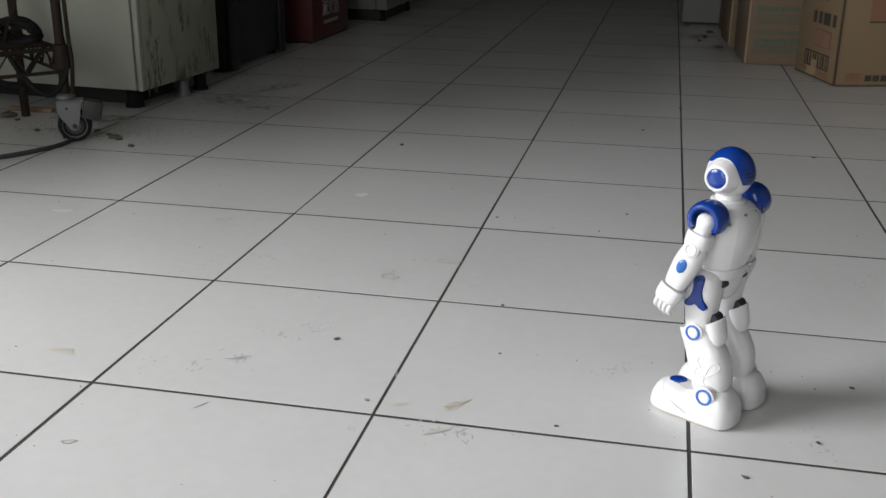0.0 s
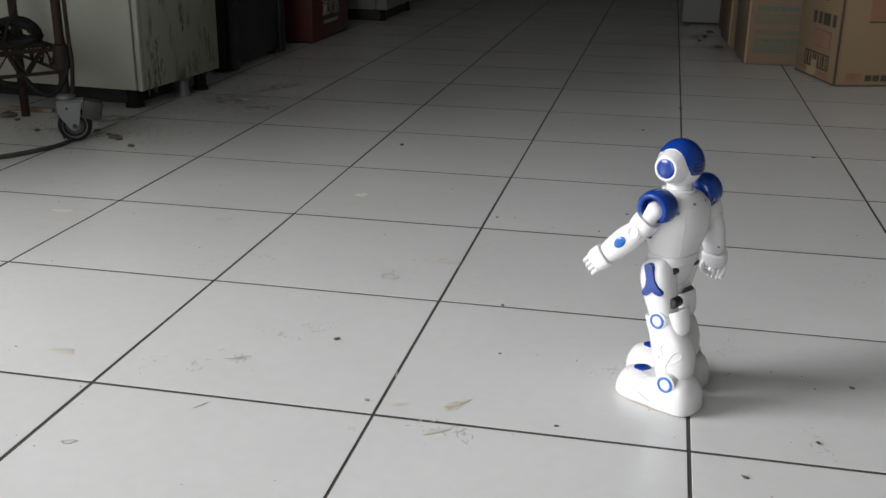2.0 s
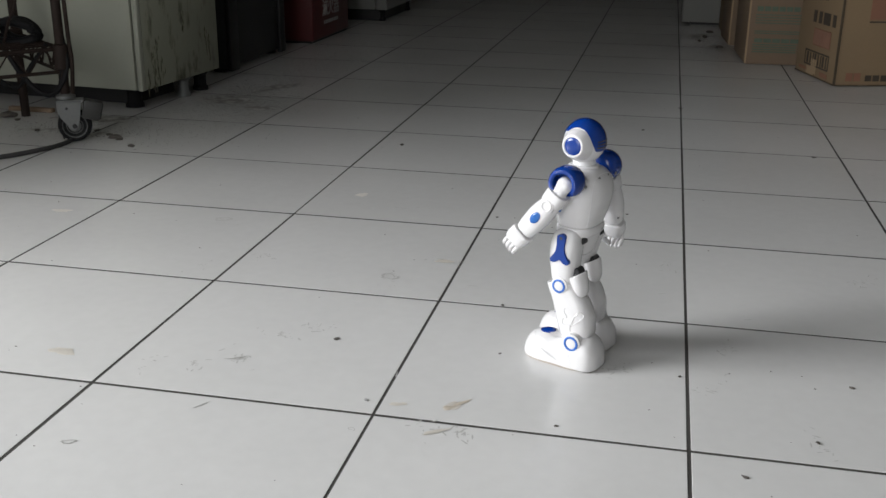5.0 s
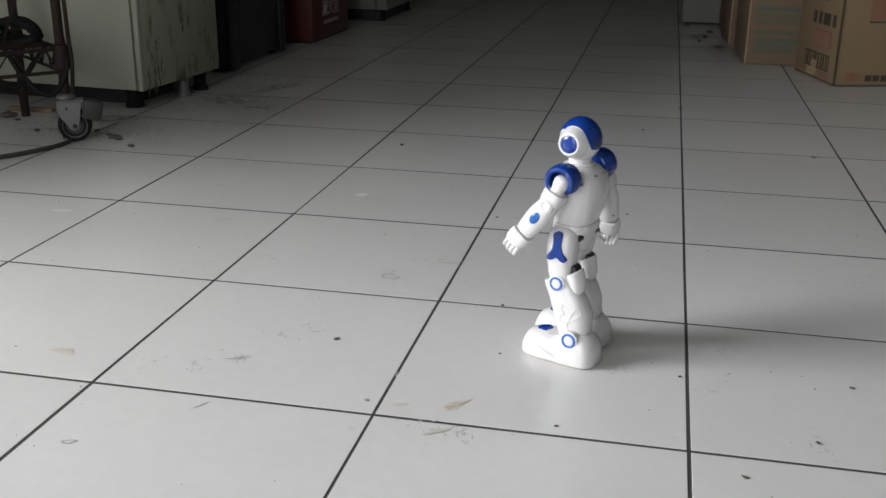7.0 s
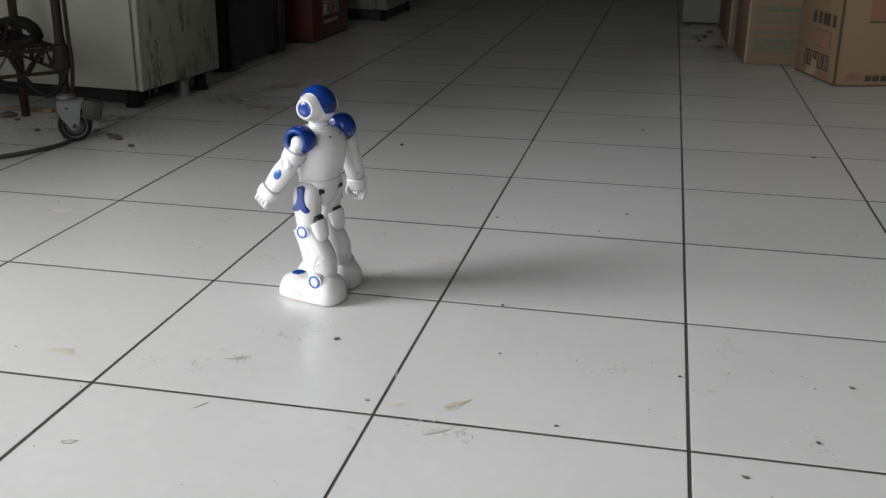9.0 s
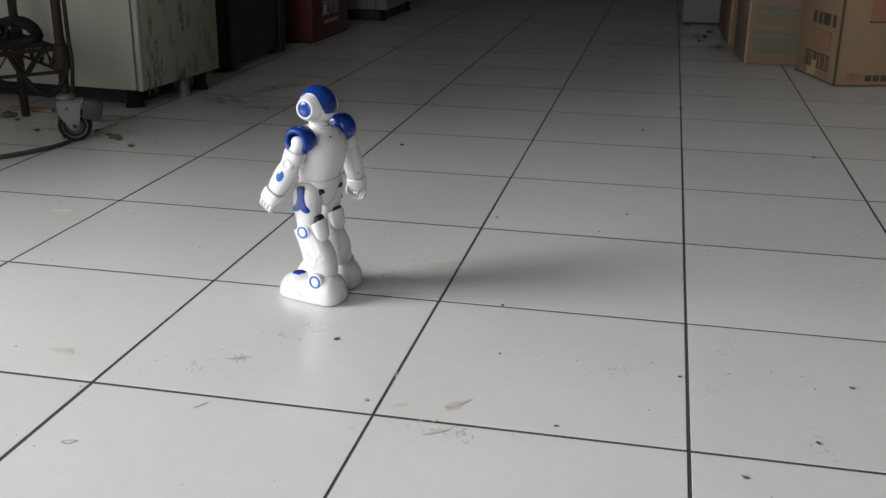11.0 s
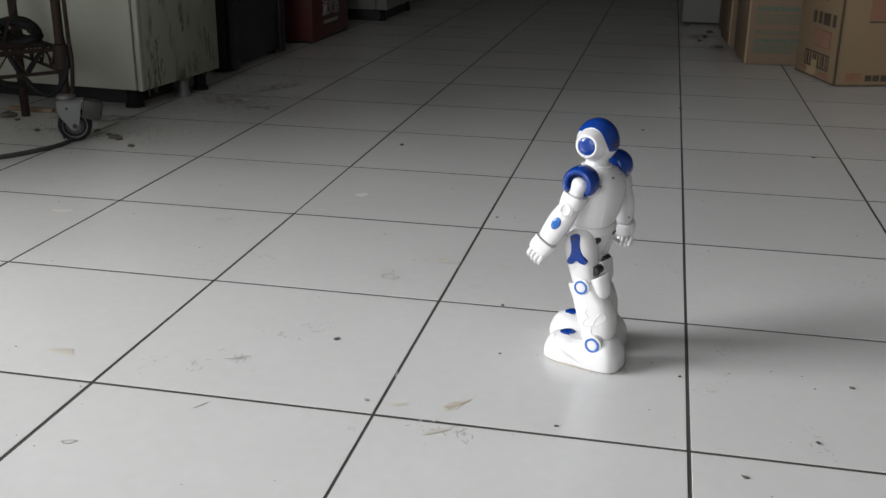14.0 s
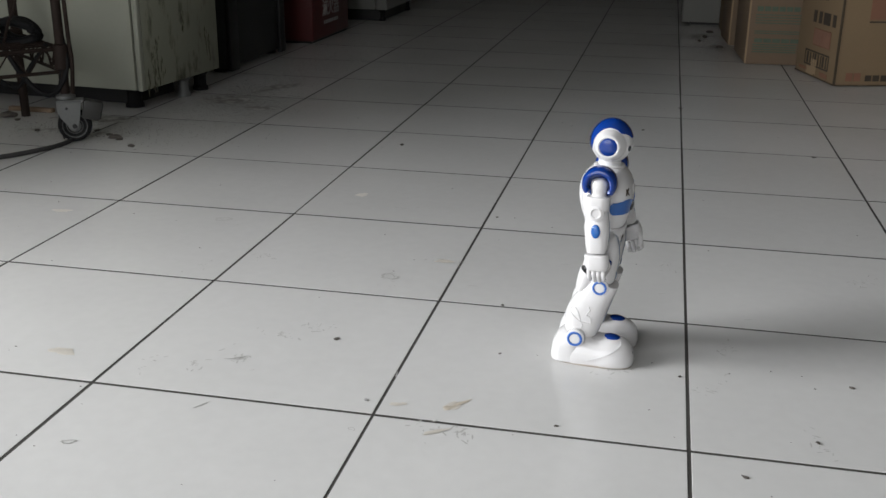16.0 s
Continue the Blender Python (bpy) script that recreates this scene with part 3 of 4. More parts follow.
        for route in ([(out - s * 5, -17), (out + s * 22, -9), (out + s * 45, -1), (out + s * 62, 3)], [(out - s * 30, -18), (out - s * 38, -8), (out - s * 35, 0)]):
            P("seam_line", ft.line(route, 0.45, 24), M_WHITE_IN, fo)
        limbs[side, "thigh"], limbs[side, "shin"], limbs[side, "foot"] = t, h, fo
    return robot, limbs


ROBOT, MOVING_PARTS = toy_robot()


# ---- things along the west side ----
def steel_cabinet(name, x0, x1, y0, y1, z0, z1, mat, label, door_gap, foot_spots, stains=(), turn=0.0, inset=0.03):
    """A steel cabinet turned about its front right corner, with the shade beneath it built as a black block."""
    dx, dy = (x1 - x0) / 2, (y1 - y0) / 2
    c = empty(name, pose(x1, y0, 0, 0, 0, turn) @ pose(-dx, dy, 0), label, "cabinet")
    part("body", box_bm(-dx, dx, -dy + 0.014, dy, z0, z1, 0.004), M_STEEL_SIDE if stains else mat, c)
    seam = dx - door_gap
    part("door", box_bm(-dx + 0.002, seam - 0.0028, -dy - 0.002, -dy + 0.0135, z0 + 0.001, z1 - 0.01, 0.003), mat, c)
    part("corner_post", box_bm(seam + 0.0016, dx - 0.0005, -dy - 0.001, -dy + 0.0135, z0, z1 - 0.01, 0.0025), mat, c)
    # Black block in the gap below, put there as the shade under the cabinet.
    part("plinth", box_bm(-dx + inset, dx - inset, -dy + inset, dy - inset, 0.001, z0 - 0.0005), M_BLACK, c, smooth=False)
    for fx, fy, r, m in foot_spots:
        part("foot", lathe_bm([(r, 0), (r, 0.008), (r * 0.8, 0.012), (r * 0.78, z0 - 0.012), (r * 1.1, z0 - 0.006), (r * 1.1, z0 - 0.0005)], "Z", 16, at=(fx - (x0 + x1) / 2, fy - (y0 + y1) / 2, 0)), m, c)
    rnd = random.Random(3)
    for y, top, bottom, w in stains:
        bm = bmesh.new()
        z = top
        while z > bottom:
            h = rnd.uniform(0.008, 0.024)
            yc, q = y - (y0 + y1) / 2 + rnd.gauss(0, 1.0) * w, rnd.uniform(0.0004, 0.0016)
            ring = [(yc + q * rnd.uniform(0.6, 1.1) * math.cos(a), z - h / 2 + h * 0.5 * rnd.uniform(0.6, 1.1) * math.sin(a)) for a in (2 * math.pi * k / 9 for k in range(9))]
            skin(bm, [[(dx - 0.001, py, pz) for py, pz in ring], [(dx + 0.0004, py, pz) for py, pz in ring]])
            z -= h * rnd.uniform(0.12, 0.4)
        part("drip_stain", bm, M_STAIN, c, "dark dried drip")
    return c


M_STAIN = material("drip_grime", (0.07, 0.066, 0.042), 0.8, vary=0.3, scale=60, fine=300, bump=0.1)
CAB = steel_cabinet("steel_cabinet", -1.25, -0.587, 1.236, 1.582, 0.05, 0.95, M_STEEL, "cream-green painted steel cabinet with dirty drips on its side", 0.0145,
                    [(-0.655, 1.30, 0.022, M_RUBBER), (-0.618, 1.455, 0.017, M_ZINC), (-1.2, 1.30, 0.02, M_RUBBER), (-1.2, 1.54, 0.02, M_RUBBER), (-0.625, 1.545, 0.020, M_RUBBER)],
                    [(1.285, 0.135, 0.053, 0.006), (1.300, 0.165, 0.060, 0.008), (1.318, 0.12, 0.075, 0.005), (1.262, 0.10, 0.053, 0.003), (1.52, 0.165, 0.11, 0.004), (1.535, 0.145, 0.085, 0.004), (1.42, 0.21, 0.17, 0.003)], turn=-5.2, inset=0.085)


def charcoal_cabinet():
    c = empty("charcoal_cabinet", pose(-0.85, 1.98, 0), "black cabinet with a charcoal side panel, standing on the tiles", "cabinet")
    part("carcass", box_bm(-0.25, 0.222, -0.19, 0.232, 0.012, 0.85, 0.006), M_BLACK, c)
    part("side_panel", box_bm(0.222, 0.228, -0.125, 0.185, 0.03, 0.83, 0.002), M_CHAR, c, "charcoal panel")
    part("edge_frame", box_bm(0.2225, 0.236, 0.190, 0.234, 0.004, 0.84, 0.004), M_BLACK, c)
    part("edge_frame", box_bm(0.2225, 0.236, -0.19, -0.130, 0.004, 0.84, 0.004), M_BLACK, c)
    for x, y in ((-0.22, -0.16), (0.19, -0.16), (-0.22, 0.2), (0.19, 0.2)):
        part("foot", lathe_bm([(0.02, 0), (0.022, 0.004), (0.02, 0.0118)], "Z", 16, at=(x, y, 0)), M_RUBBER, c)


charcoal_cabinet()


def writing(text, size, mat, name, parent, m, label):
    """Flat letters, turned into a mesh, on a surface."""
    data = bpy.data.curves.new(name, "FONT")
    data.body, data.size, data.extrude, data.align_x, data.align_y = text, size, 0.0004, "CENTER", "CENTER"
    tmp = bpy.data.objects.new("scrap", data)
    scene.collection.objects.link(tmp)
    bpy.context.view_layer.update()
    me = bpy.data.meshes.new_from_object(tmp.evaluated_get(bpy.context.evaluated_depsgraph_get()))
    bpy.data.objects.remove(tmp)
    me.name = name
    me.materials.clear()
    me.materials.append(mat)
    ob = new(name, me)
    ob.parent, ob.matrix_basis = parent, m
    ob["label"] = label
    return ob


def extinguisher_box():
    c = empty("extinguisher_box", pose(-0.73, 2.60, 0), "dark red metal fire extinguisher box with white writing", "fire extinguisher box")
    part("shell", box_bm(-0.14, 0.14, -0.195, 0.20, 0.006, 0.62, 0.008, 3), M_RED, c)
    part("base_rim", box_bm(-0.135, 0.134, -0.19, 0.195, 0.0, 0.007), M_BLACK, c, smooth=False)
    face = pose(0.1405, -0.005, 0.102, 90, 0, 90)
    writing("滅火器", 0.062, M_PRINT_WHITE, "sign_lettering", c, face, "white painted characters")
    for k in range(9):
        part("small_print", box_bm(0.1402, 0.1407, -0.082 + 0.0175 * k, -0.070 + 0.0175 * k, 0.052, 0.064), M_PRINT_WHITE, c, smooth=False)


extinguisher_box()
steel_cabinet("grey_steel_cabinet", -1.3, -0.515, 3.06, 3.55, 0.045, 0.9, M_STEEL_GREY, "grey painted steel cabinet on short feet in deep shade", 0.045,
              [(-0.545, 3.10, 0.014, M_RUBBER), (-1.25, 3.10, 0.014, M_RUBBER), (-0.545, 3.5, 0.014, M_RUBBER), (-1.25, 3.5, 0.014, M_RUBBER)])


M_RIM = material("grey_rim_plastic", (0.085, 0.087, 0.085), 0.55, vary=0.15, scale=40, fine=300, bump=0.1, stain=(0.03, 0.027, 0.024, 0.8), stain_scale=60)
M_PEDAL = material("dirty_pedal", (0.028, 0.028, 0.026), 0.6, vary=0.25, scale=60, fine=300, bump=0.3)


def wire_cart():
    """A rusty wire-shelf trolley on casters."""
    c = empty("wire_cart", pose(-0.604, 0.977, 0, 0, 0, 50.7), "rusty wire shelf trolley on swivel casters, carrying looped cables", "trolley")
    corners = [(-0.012, 0.0), (-0.47, 0.0), (-0.012, 0.28), (-0.47, 0.28)]
    for i, (x, y) in enumerate(corners):
        part("post", tube_bm([(x, y, 0.084 if y < 0.1 else 0.0), (x, y, 0.4), (x, y, 1.3)], 0.0095, 14), M_RUST, c)
        part("collar", lathe_bm([(0.0100, 0.142), (0.0155, 0.144), (0.0145, 0.19), (0.0100, 0.192)], "Z", 16, at=(x, y, 0)), M_RUST, c)
    z1, z2 = 0.182, 0.137
    bars = [((-0.47, 0), (-0.012, 0)), ((-0.47, 0.28), (-0.012, 0.28)), ((-0.012, 0), (-0.012, 0.28)), ((-0.47, 0), (-0.47, 0.28))]
    for (xa, ya), (xb, yb) in bars:
        for z, r in ((z1, 0.0042), (z2, 0.0036)):
            part("rail", tube_bm([(xa, ya, z), (xb, yb, z)], r, 8), M_RUST, c)
        a, b = Vector((xa, ya, 0)), Vector((xb, yb, 0))
        n = max(2, round((b - a).length / 0.032))
        pts = [a + (b - a) * k / n + Vector((0, 0, z1 if k % 2 else z2)) for k in range(n + 1)]
        part("truss_wire", tube_bm(pts, 0.0024, 6), M_RUST, c)
    for k in range(11):
        y = 0.02 + 0.024 * k
        part("shelf_wire", tube_bm([(-0.47, y, z1 + 0.004), (-0.012, y, z1 + 0.004)], 0.0018, 6), M_RUST, c)
    for z in (0.55, 1.0):
        for (xa, ya), (xb, yb) in bars:
            part("rail", tube_bm([(xa, ya, z), (xb, yb, z)], 0.0042, 8), M_RUST, c)
    # casters
    for x, y in corners[:2]:
        plate_mat = M_ZINC
        w = Vector((x + 0.006, y - 0.020, 0.033))
        turn = pose(0, 0, 0, 0, 0, -22)
        wheel = part("wheel", lathe_bm([(0.024, -0.0105), (0.0265, -0.012), (0.0305, -0.0105), (0.0325, -0.005), (0.033, 0.0), (0.0325, 0.005), (0.0305, 0.0105), (0.0265, 0.012), (0.024, 0.0105)], "Y", 36),
                     M_RUBBER, c, "worn black rubber caster wheel", at=Matrix.Translation(w) @ turn)
        part("rim", lathe_bm([(0.0130, -0.0090), (0.0150, -0.0118), (0.0170, -0.0100), (0.0215, -0.0100), (0.0240, -0.0122), (0.0246, -0.0100), (0.0246, 0.0100), (0.0240, 0.0122), (0.0215, 0.0100), (0.0170, 0.0100), (0.0150, 0.0118), (0.0130, 0.0090)], "Y", 36),
             M_RIM, wheel, "grey plastic rim")
        part("hub", lathe_bm([(0.004, -0.0145), (0.010, -0.0130), (0.013, -0.010), (0.013, 0.010), (0.010, 0.0130), (0.004, 0.0145)], "Y", 20), plate_mat, wheel)
        fork = bmesh.new()
        for s in (-1, 1):
            outline = [(-0.030, 0.050), (0.016, 0.050), (0.012, 0.020), (0.0075, 0.000), (0.004, -0.006), (-0.004, -0.007), (-0.009, -0.002), (-0.024, 0.016), (-0.030, 0.030)]
            skin(fork, [[(px, s * 0.0145, pz) for px, pz in outline], [(px, s * 0.0167, pz) for px, pz in outline]])
        box_bm(-0.030, 0.020, -0.0167, 0.0167, 0.048, 0.0515, bm=fork)
        part("fork", fork, plate_mat, c, "dull metal fork plate", smooth=False, at=Matrix.Translation(w) @ turn)
        pedal = box_bm(0.010, 0.046, -0.015, 0.015, 0.014, 0.052, 0.004)
        for k in range(4):
            box_bm(0.0455, 0.0475, -0.012, 0.012, 0.019 + 0.008 * k, 0.022 + 0.008 * k, bm=pedal)
        part("brake_pedal", pedal, M_PEDAL, c, "dark ribbed brake pedal", at=Matrix.Translation(w) @ turn @ pose(0, 0, 0.004, 0, 14, 0))
        part("rivet", lathe_bm([(0.0026, 0.0), (0.0024, -0.0008), (0.0012, -0.0012)], "Y", 12, at=(-0.012, -0.0167, 0.036)), M_BLACK, c, at=Matrix.Translation(w) @ turn)
        part("swivel", lathe_bm([(0.015, 0.080), (0.019, 0.083), (0.019, 0.090), (0.014, 0.094)], "Z", 18, at=(x, y, 0)), plate_mat, c)
        part("axle_bolt", lathe_bm([(0.0045, -0.019), (0.005, -0.0175), (0.005, 0.0175), (0.0045, 0.019)], "Y", 10, at=(0, 0, 0)), M_BLACK, c, at=Matrix.Translation(w) @ turn)


wire_cart()


def cable(name, points, radius, mat, label, n=50):
    return tagged(part(name, tube_bm(curve_points(points, n), radius, 8), mat), label, "cable")


loops = []
for k in range(60):
    a = 2 * math.pi * k / 20
    loops.append((-0.735 + (0.050 + 0.006 * math.sin(k * 0.7)) * math.cos(a), 0.985 + 0.022 * math.sin(a * 0.5) + 0.0006 * k, 0.207 + 0.016 * math.sin(a) + 0.004 * math.sin(k * 0.31)))
cable("coiled_cable", loops, 0.0080, M_RUBBER, "black rubber cable coiled on the trolley shelf", 220)
cable("hanging_cable", [(-0.80, 0.975, 0.20), (-0.745, 0.965, 0.19), (-0.70, 0.96, 0.13), (-0.66, 0.957, 0.095), (-0.625, 0.957, 0.098), (-0.60, 0.965, 0.15), (-0.612, 0.97, 0.24), (-0.628, 0.97, 0.5)], 0.0055, M_RUBBER,
      "black cable hanging in a loop from the trolley")
cable("hanging_cable", [(-0.86, 0.98, 0.16), (-0.78, 0.972, 0.125), (-0.72, 0.968, 0.10), (-0.68, 0.966, 0.145), (-0.64, 0.966, 0.19)], 0.0045, M_RUBBER, "black cable looped below the trolley shelf")
cable("red_hose", [(-0.598, 0.972, 0.092), (-0.592, 0.972, 0.16), (-0.596, 0.974, 0.22), (-0.600, 0.974, 0.5)], 0.0042, M_RUST, "thin reddish hose along the trolley post")
cable("grey_wire", [(-0.74, 0.97, 0.18), (-0.715, 0.962, 0.23), (-0.69, 0.96, 0.29), (-0.68, 0.96, 0.5)], 0.003, M_RUST, "thin brown wire rising from the coil")
cable("thin_wire", [(-0.607, 0.958, 0.15), (-0.621, 0.957, 0.09), (-0.622, 0.955, 0.03), (-0.613, 0.950, 0.004)], 0.0016, M_RUBBER, "thin black wire hanging by the caster")
cable("floor_cable", [(-0.598, 0.955, 0.0045), (-0.594, 0.915, 0.0045), (-0.604, 0.87, 0.0045), (-0.64, 0.80, 0.0045), (-0.70, 0.73, 0.0045), (-0.80, 0.65, 0.0045)], 0.0045, M_RUBBER_GREY, "grey rubber cable lying on the tiles")
tagged(part("wood_batten", box_bm(-0.90, -0.79, 1.185, 1.20, 0.0005, 0.010, 0.002), M_CARD_B), "dull wooden batten lying on the floor", "wood")


# ---- cardboard boxes along the east side ----
def carton(name, corner, turn, width, depth, height, mat, label, flaps=True):
    """A closed cardboard carton; its front left corner stands at corner."""
    c = empty(name, pose(corner[0], corner[1], 0, 0, 0, turn), label, "cardboard box", "cardboard boxes standing along the side")
    part("body", box_bm(0, width, 0, depth, 0.001, height, 0.004, 2), mat, c)
    if flaps:
        part("flap", box_bm(-0.002, width + 0.002, 0.002, depth / 2 - 0.001, height + 0.0005, height + 0.0045, 0.001), mat, c)
        part("flap", box_bm(-0.002, width + 0.002, depth / 2 + 0.001, depth - 0.002, height + 0.0005, height + 0.0045, 0.001), mat, c)
    part("worn_edge", box_bm(-0.0008, 0.0050, -0.0008, 0.004, 0.002, height - 0.004, 0.002), M_CARD_PALE, c)
    return c


A = carton("cardboard_box", (1.0015, 2.032), 14.7, 0.42, 0.28, 0.30, M_CARD, "tan cardboard box with black and red printing")


def on_front(parent, name, x0, x1, z0, z1, mat, label=""):
    return part(name, box_bm(x0, x1, -0.0012, 0.0005, z0, z1), mat, parent, label, smooth=False)


def on_left(parent, name, y0, y1, z0, z1, mat, label=""):
    return part(name, box_bm(-0.0012, 0.0005, y0, y1, z0, z1), mat, parent, label, smooth=False)


def frame_left(parent, name, y0, y1, z0, z1, w, mat):
    bm = bmesh.new()
    for b in ((y0, y1, z0, z0 + w), (y0, y1, z1 - w, z1), (y0, y0 + w, z0 + w, z1 - w), (y1 - w, y1, z0 + w, z1 - w)):
        box_bm(-0.0012, 0.0005, *b, bm=bm)
    return part(name, bm, mat, parent, smooth=False)


# printing on the side: a row of brand bars, a red label, a striped code
for y, w in ((0.175, 0.010), (0.138, 0.010), (0.094, 0.022), (0.045, 0.010)):
    on_left(A, "printed_bar", y - w, y + w, 0.150, 0.182, M_INK, "bold black printed bar")
on_left(A, "printed_patch", 0.058, 0.167, 0.091, 0.132, M_INK_PINK, "pale reddish printed label")
# Dark strips along the front corner and both bottom edges.
part("worn_edge", box_bm(-0.0018, 0.0035, -0.0018, 0.0035, 0.0015, 0.2955), M_INK_BROWN, A, "dark carton edge", smooth=False)
on_front(A, "worn_edge", 0.003, 0.418, 0.0012, 0.0045, M_INK_BROWN)
on_left(A, "worn_edge", 0.003, 0.277, 0.0012, 0.0050, M_INK_BROWN)
frame_left(A, "printed_frame", 0.055, 0.17, 0.088, 0.135, 0.0025, M_INK_RED)
on_left(A, "printed_figure", 0.105, 0.115, 0.098, 0.125, M_INK_RED)
frame_left(A, "code_frame", 0.05, 0.215, 0.030, 0.072, 0.004, M_INK)
for k in range(8):
    on_left(A, "code_bar", 0.064 + 0.018 * k, 0.064 + 0.018 * k + (0.006, 0.010, 0.004)[k % 3], 0.036, 0.066, M_INK)
on_left(A, "torn_patch", 0.130, 0.165, 0.010, 0.050, M_CARD_PALE, "pale torn patch")
on_left(A, "torn_patch", 0.145, 0.195, 0.006, 0.028, M_CARD_PALE)
on_left(A, "faint_print", 0.05, 0.10, 0.010, 0.022, M_INK_RED)
on_left(A, "faint_print", 0.19, 0.25, 0.014, 0.022, M_INK_RED)
on_left(A, "dark_stain", 0.10, 0.22, 0.215, 0.26, M_INK, "dark patch near the top")
for k in range(6):
    on_front(A, "printed_bar", 0.083 + 0.0215 * k, 0.083 + 0.0215 * k + 0.017, 0.014, 0.030, M_INK, "dark printed bar")
for k in range(2):
    on_front(A, "printed_label", 0.030 + 0.022 * k, 0.048 + 0.022 * k, 0.014, 0.036, M_INK_RED, "reddish printed label")
on_front(A, "printed_line", 0.074, 0.22, 0.168, 0.172, M_INK)
on_front(A, "printed_patch", 0.074, 0.30, 0.176, 0.26, M_INK_RED, "large reddish print")

B = carton("cardboard_box", (0.7902, 2.363), 3.0, 0.30, 0.30, 0.42, M_CARD_B, "brown cardboard box with faded green printing")
for k in range(6):
    on_front(B, "printed_bar", 0.022 + 0.021 * k, 0.022 + 0.021 * k + 0.018, 0.158, 0.172, M_INK_GREEN, "faded green printed bar")
for z in (0.146, 0.138, 0.130, 0.122, 0.098, 0.092):
    on_front(B, "printed_line", 0.02, 0.15, z, z + 0.003, M_INK_GREEN)
for k in range(5):
    on_front(B, "printed_bar", 0.022 + 0.026 * k, 0.022 + 0.026 * k + 0.023, 0.066, 0.078, M_INK_GREEN, "faded green printed bar")
for z in (0.058, 0.051, 0.044, 0.037):
    on_front(B, "printed_line", 0.018, 0.145, z, z + 0.0035, M_INK_GREEN)
carton("cardboard_box", (0.762, 2.76), 3.0, 0.34, 0.26, 0.34, M_CARD_B, "plain brown cardboard box standing in shade")
carton("cardboard_box", (0.755, 3.07), 1.0, 0.34, 0.22, 0.30, M_CARD, "plain tan cardboard box standing in deep shade")
steel_cabinet("low_grey_cabinet", 0.610, 1.30, 3.31, 3.75, 0.012, 0.8, M_STEEL_GREY, "grey steel cabinet in deep shade beside the boxes", 0.05,
              [(0.66, 3.36, 0.010, M_RUBBER), (1.25, 3.36, 0.015, M_RUBBER), (0.66, 3.7, 0.010, M_RUBBER), (1.25, 3.7, 0.015, M_RUBBER)])


# ---- marks and dirt on the floor ----
def blot(name, x, y, rx, ry, turn, mat, label="", seed=0, rough=0.25, ring=False):
    """A thin irregular mark on the tiles."""
    rnd = random.Random(seed)
    ph = [rnd.uniform(0, 6.28) for _ in range(4)]
    n = 28
    rad = [1 + rough * (0.5 * math.sin(2 * a + ph[0]) + 0.35 * math.sin(3 * a + ph[1]) + 0.3 * math.sin(5 * a + ph[2]) + 0.2 * math.sin(9 * a + ph[3])) for a in (2 * math.pi * k / n for k in range(n))]
    outer = [(rx * r * math.cos(2 * math.pi * k / n), ry * r * math.sin(2 * math.pi * k / n)) for k, r in enumerate(rad)]
    bm = bmesh.new()
    h = 0.00008
    if ring:
        skin(bm, [[(px, py, 0) for px, py in outer], [(px * 0.97, py * 0.97, h) for px, py in outer], [(px * 0.80, py * 0.78, h) for px, py in outer], [(px * 0.76, py * 0.74, 0) for px, py in outer]], cap=False)
    else:
        skin(bm, [[(px, py, 0) for px, py in outer], [(px * 0.9, py * 0.9, h) for px, py in outer]])
    return part(name, bm, mat, FLOOR, label, at=pose(x, y, 0.0002 + 0.00003 * (seed % 23), 0, 0, turn))


def pebble(x, y, r, seed, mat):
    """A small crumb of grit."""
    rnd = random.Random(seed)
    bm = bmesh.new()
    bmesh.ops.create_icosphere(bm, subdivisions=1, radius=1.0)
    for v in bm.verts:
        v.co *= rnd.uniform(0.7, 1.25)
        v.co = Vector((v.co.x * r * 1.4, v.co.y * r, v.co.z * r * 0.45 + r * 0.3))
    return part("grit", bm, mat, FLOOR, at=pose(x, y, 0.0, 0, 0, rnd.uniform(0, 180)))


M_GRIME = material("floor_grime", (0.20, 0.19, 0.175), 0.5, vary=0.25, scale=30, fine=200, bump=0.05, stain=(0.45, 0.44, 0.42, 0.9), stain_scale=45, stain_at=0.46)
M_FAINT = material("faint_stain", (0.60, 0.565, 0.51), 0.35, vary=0.1, scale=40, fine=200, bump=0.02)
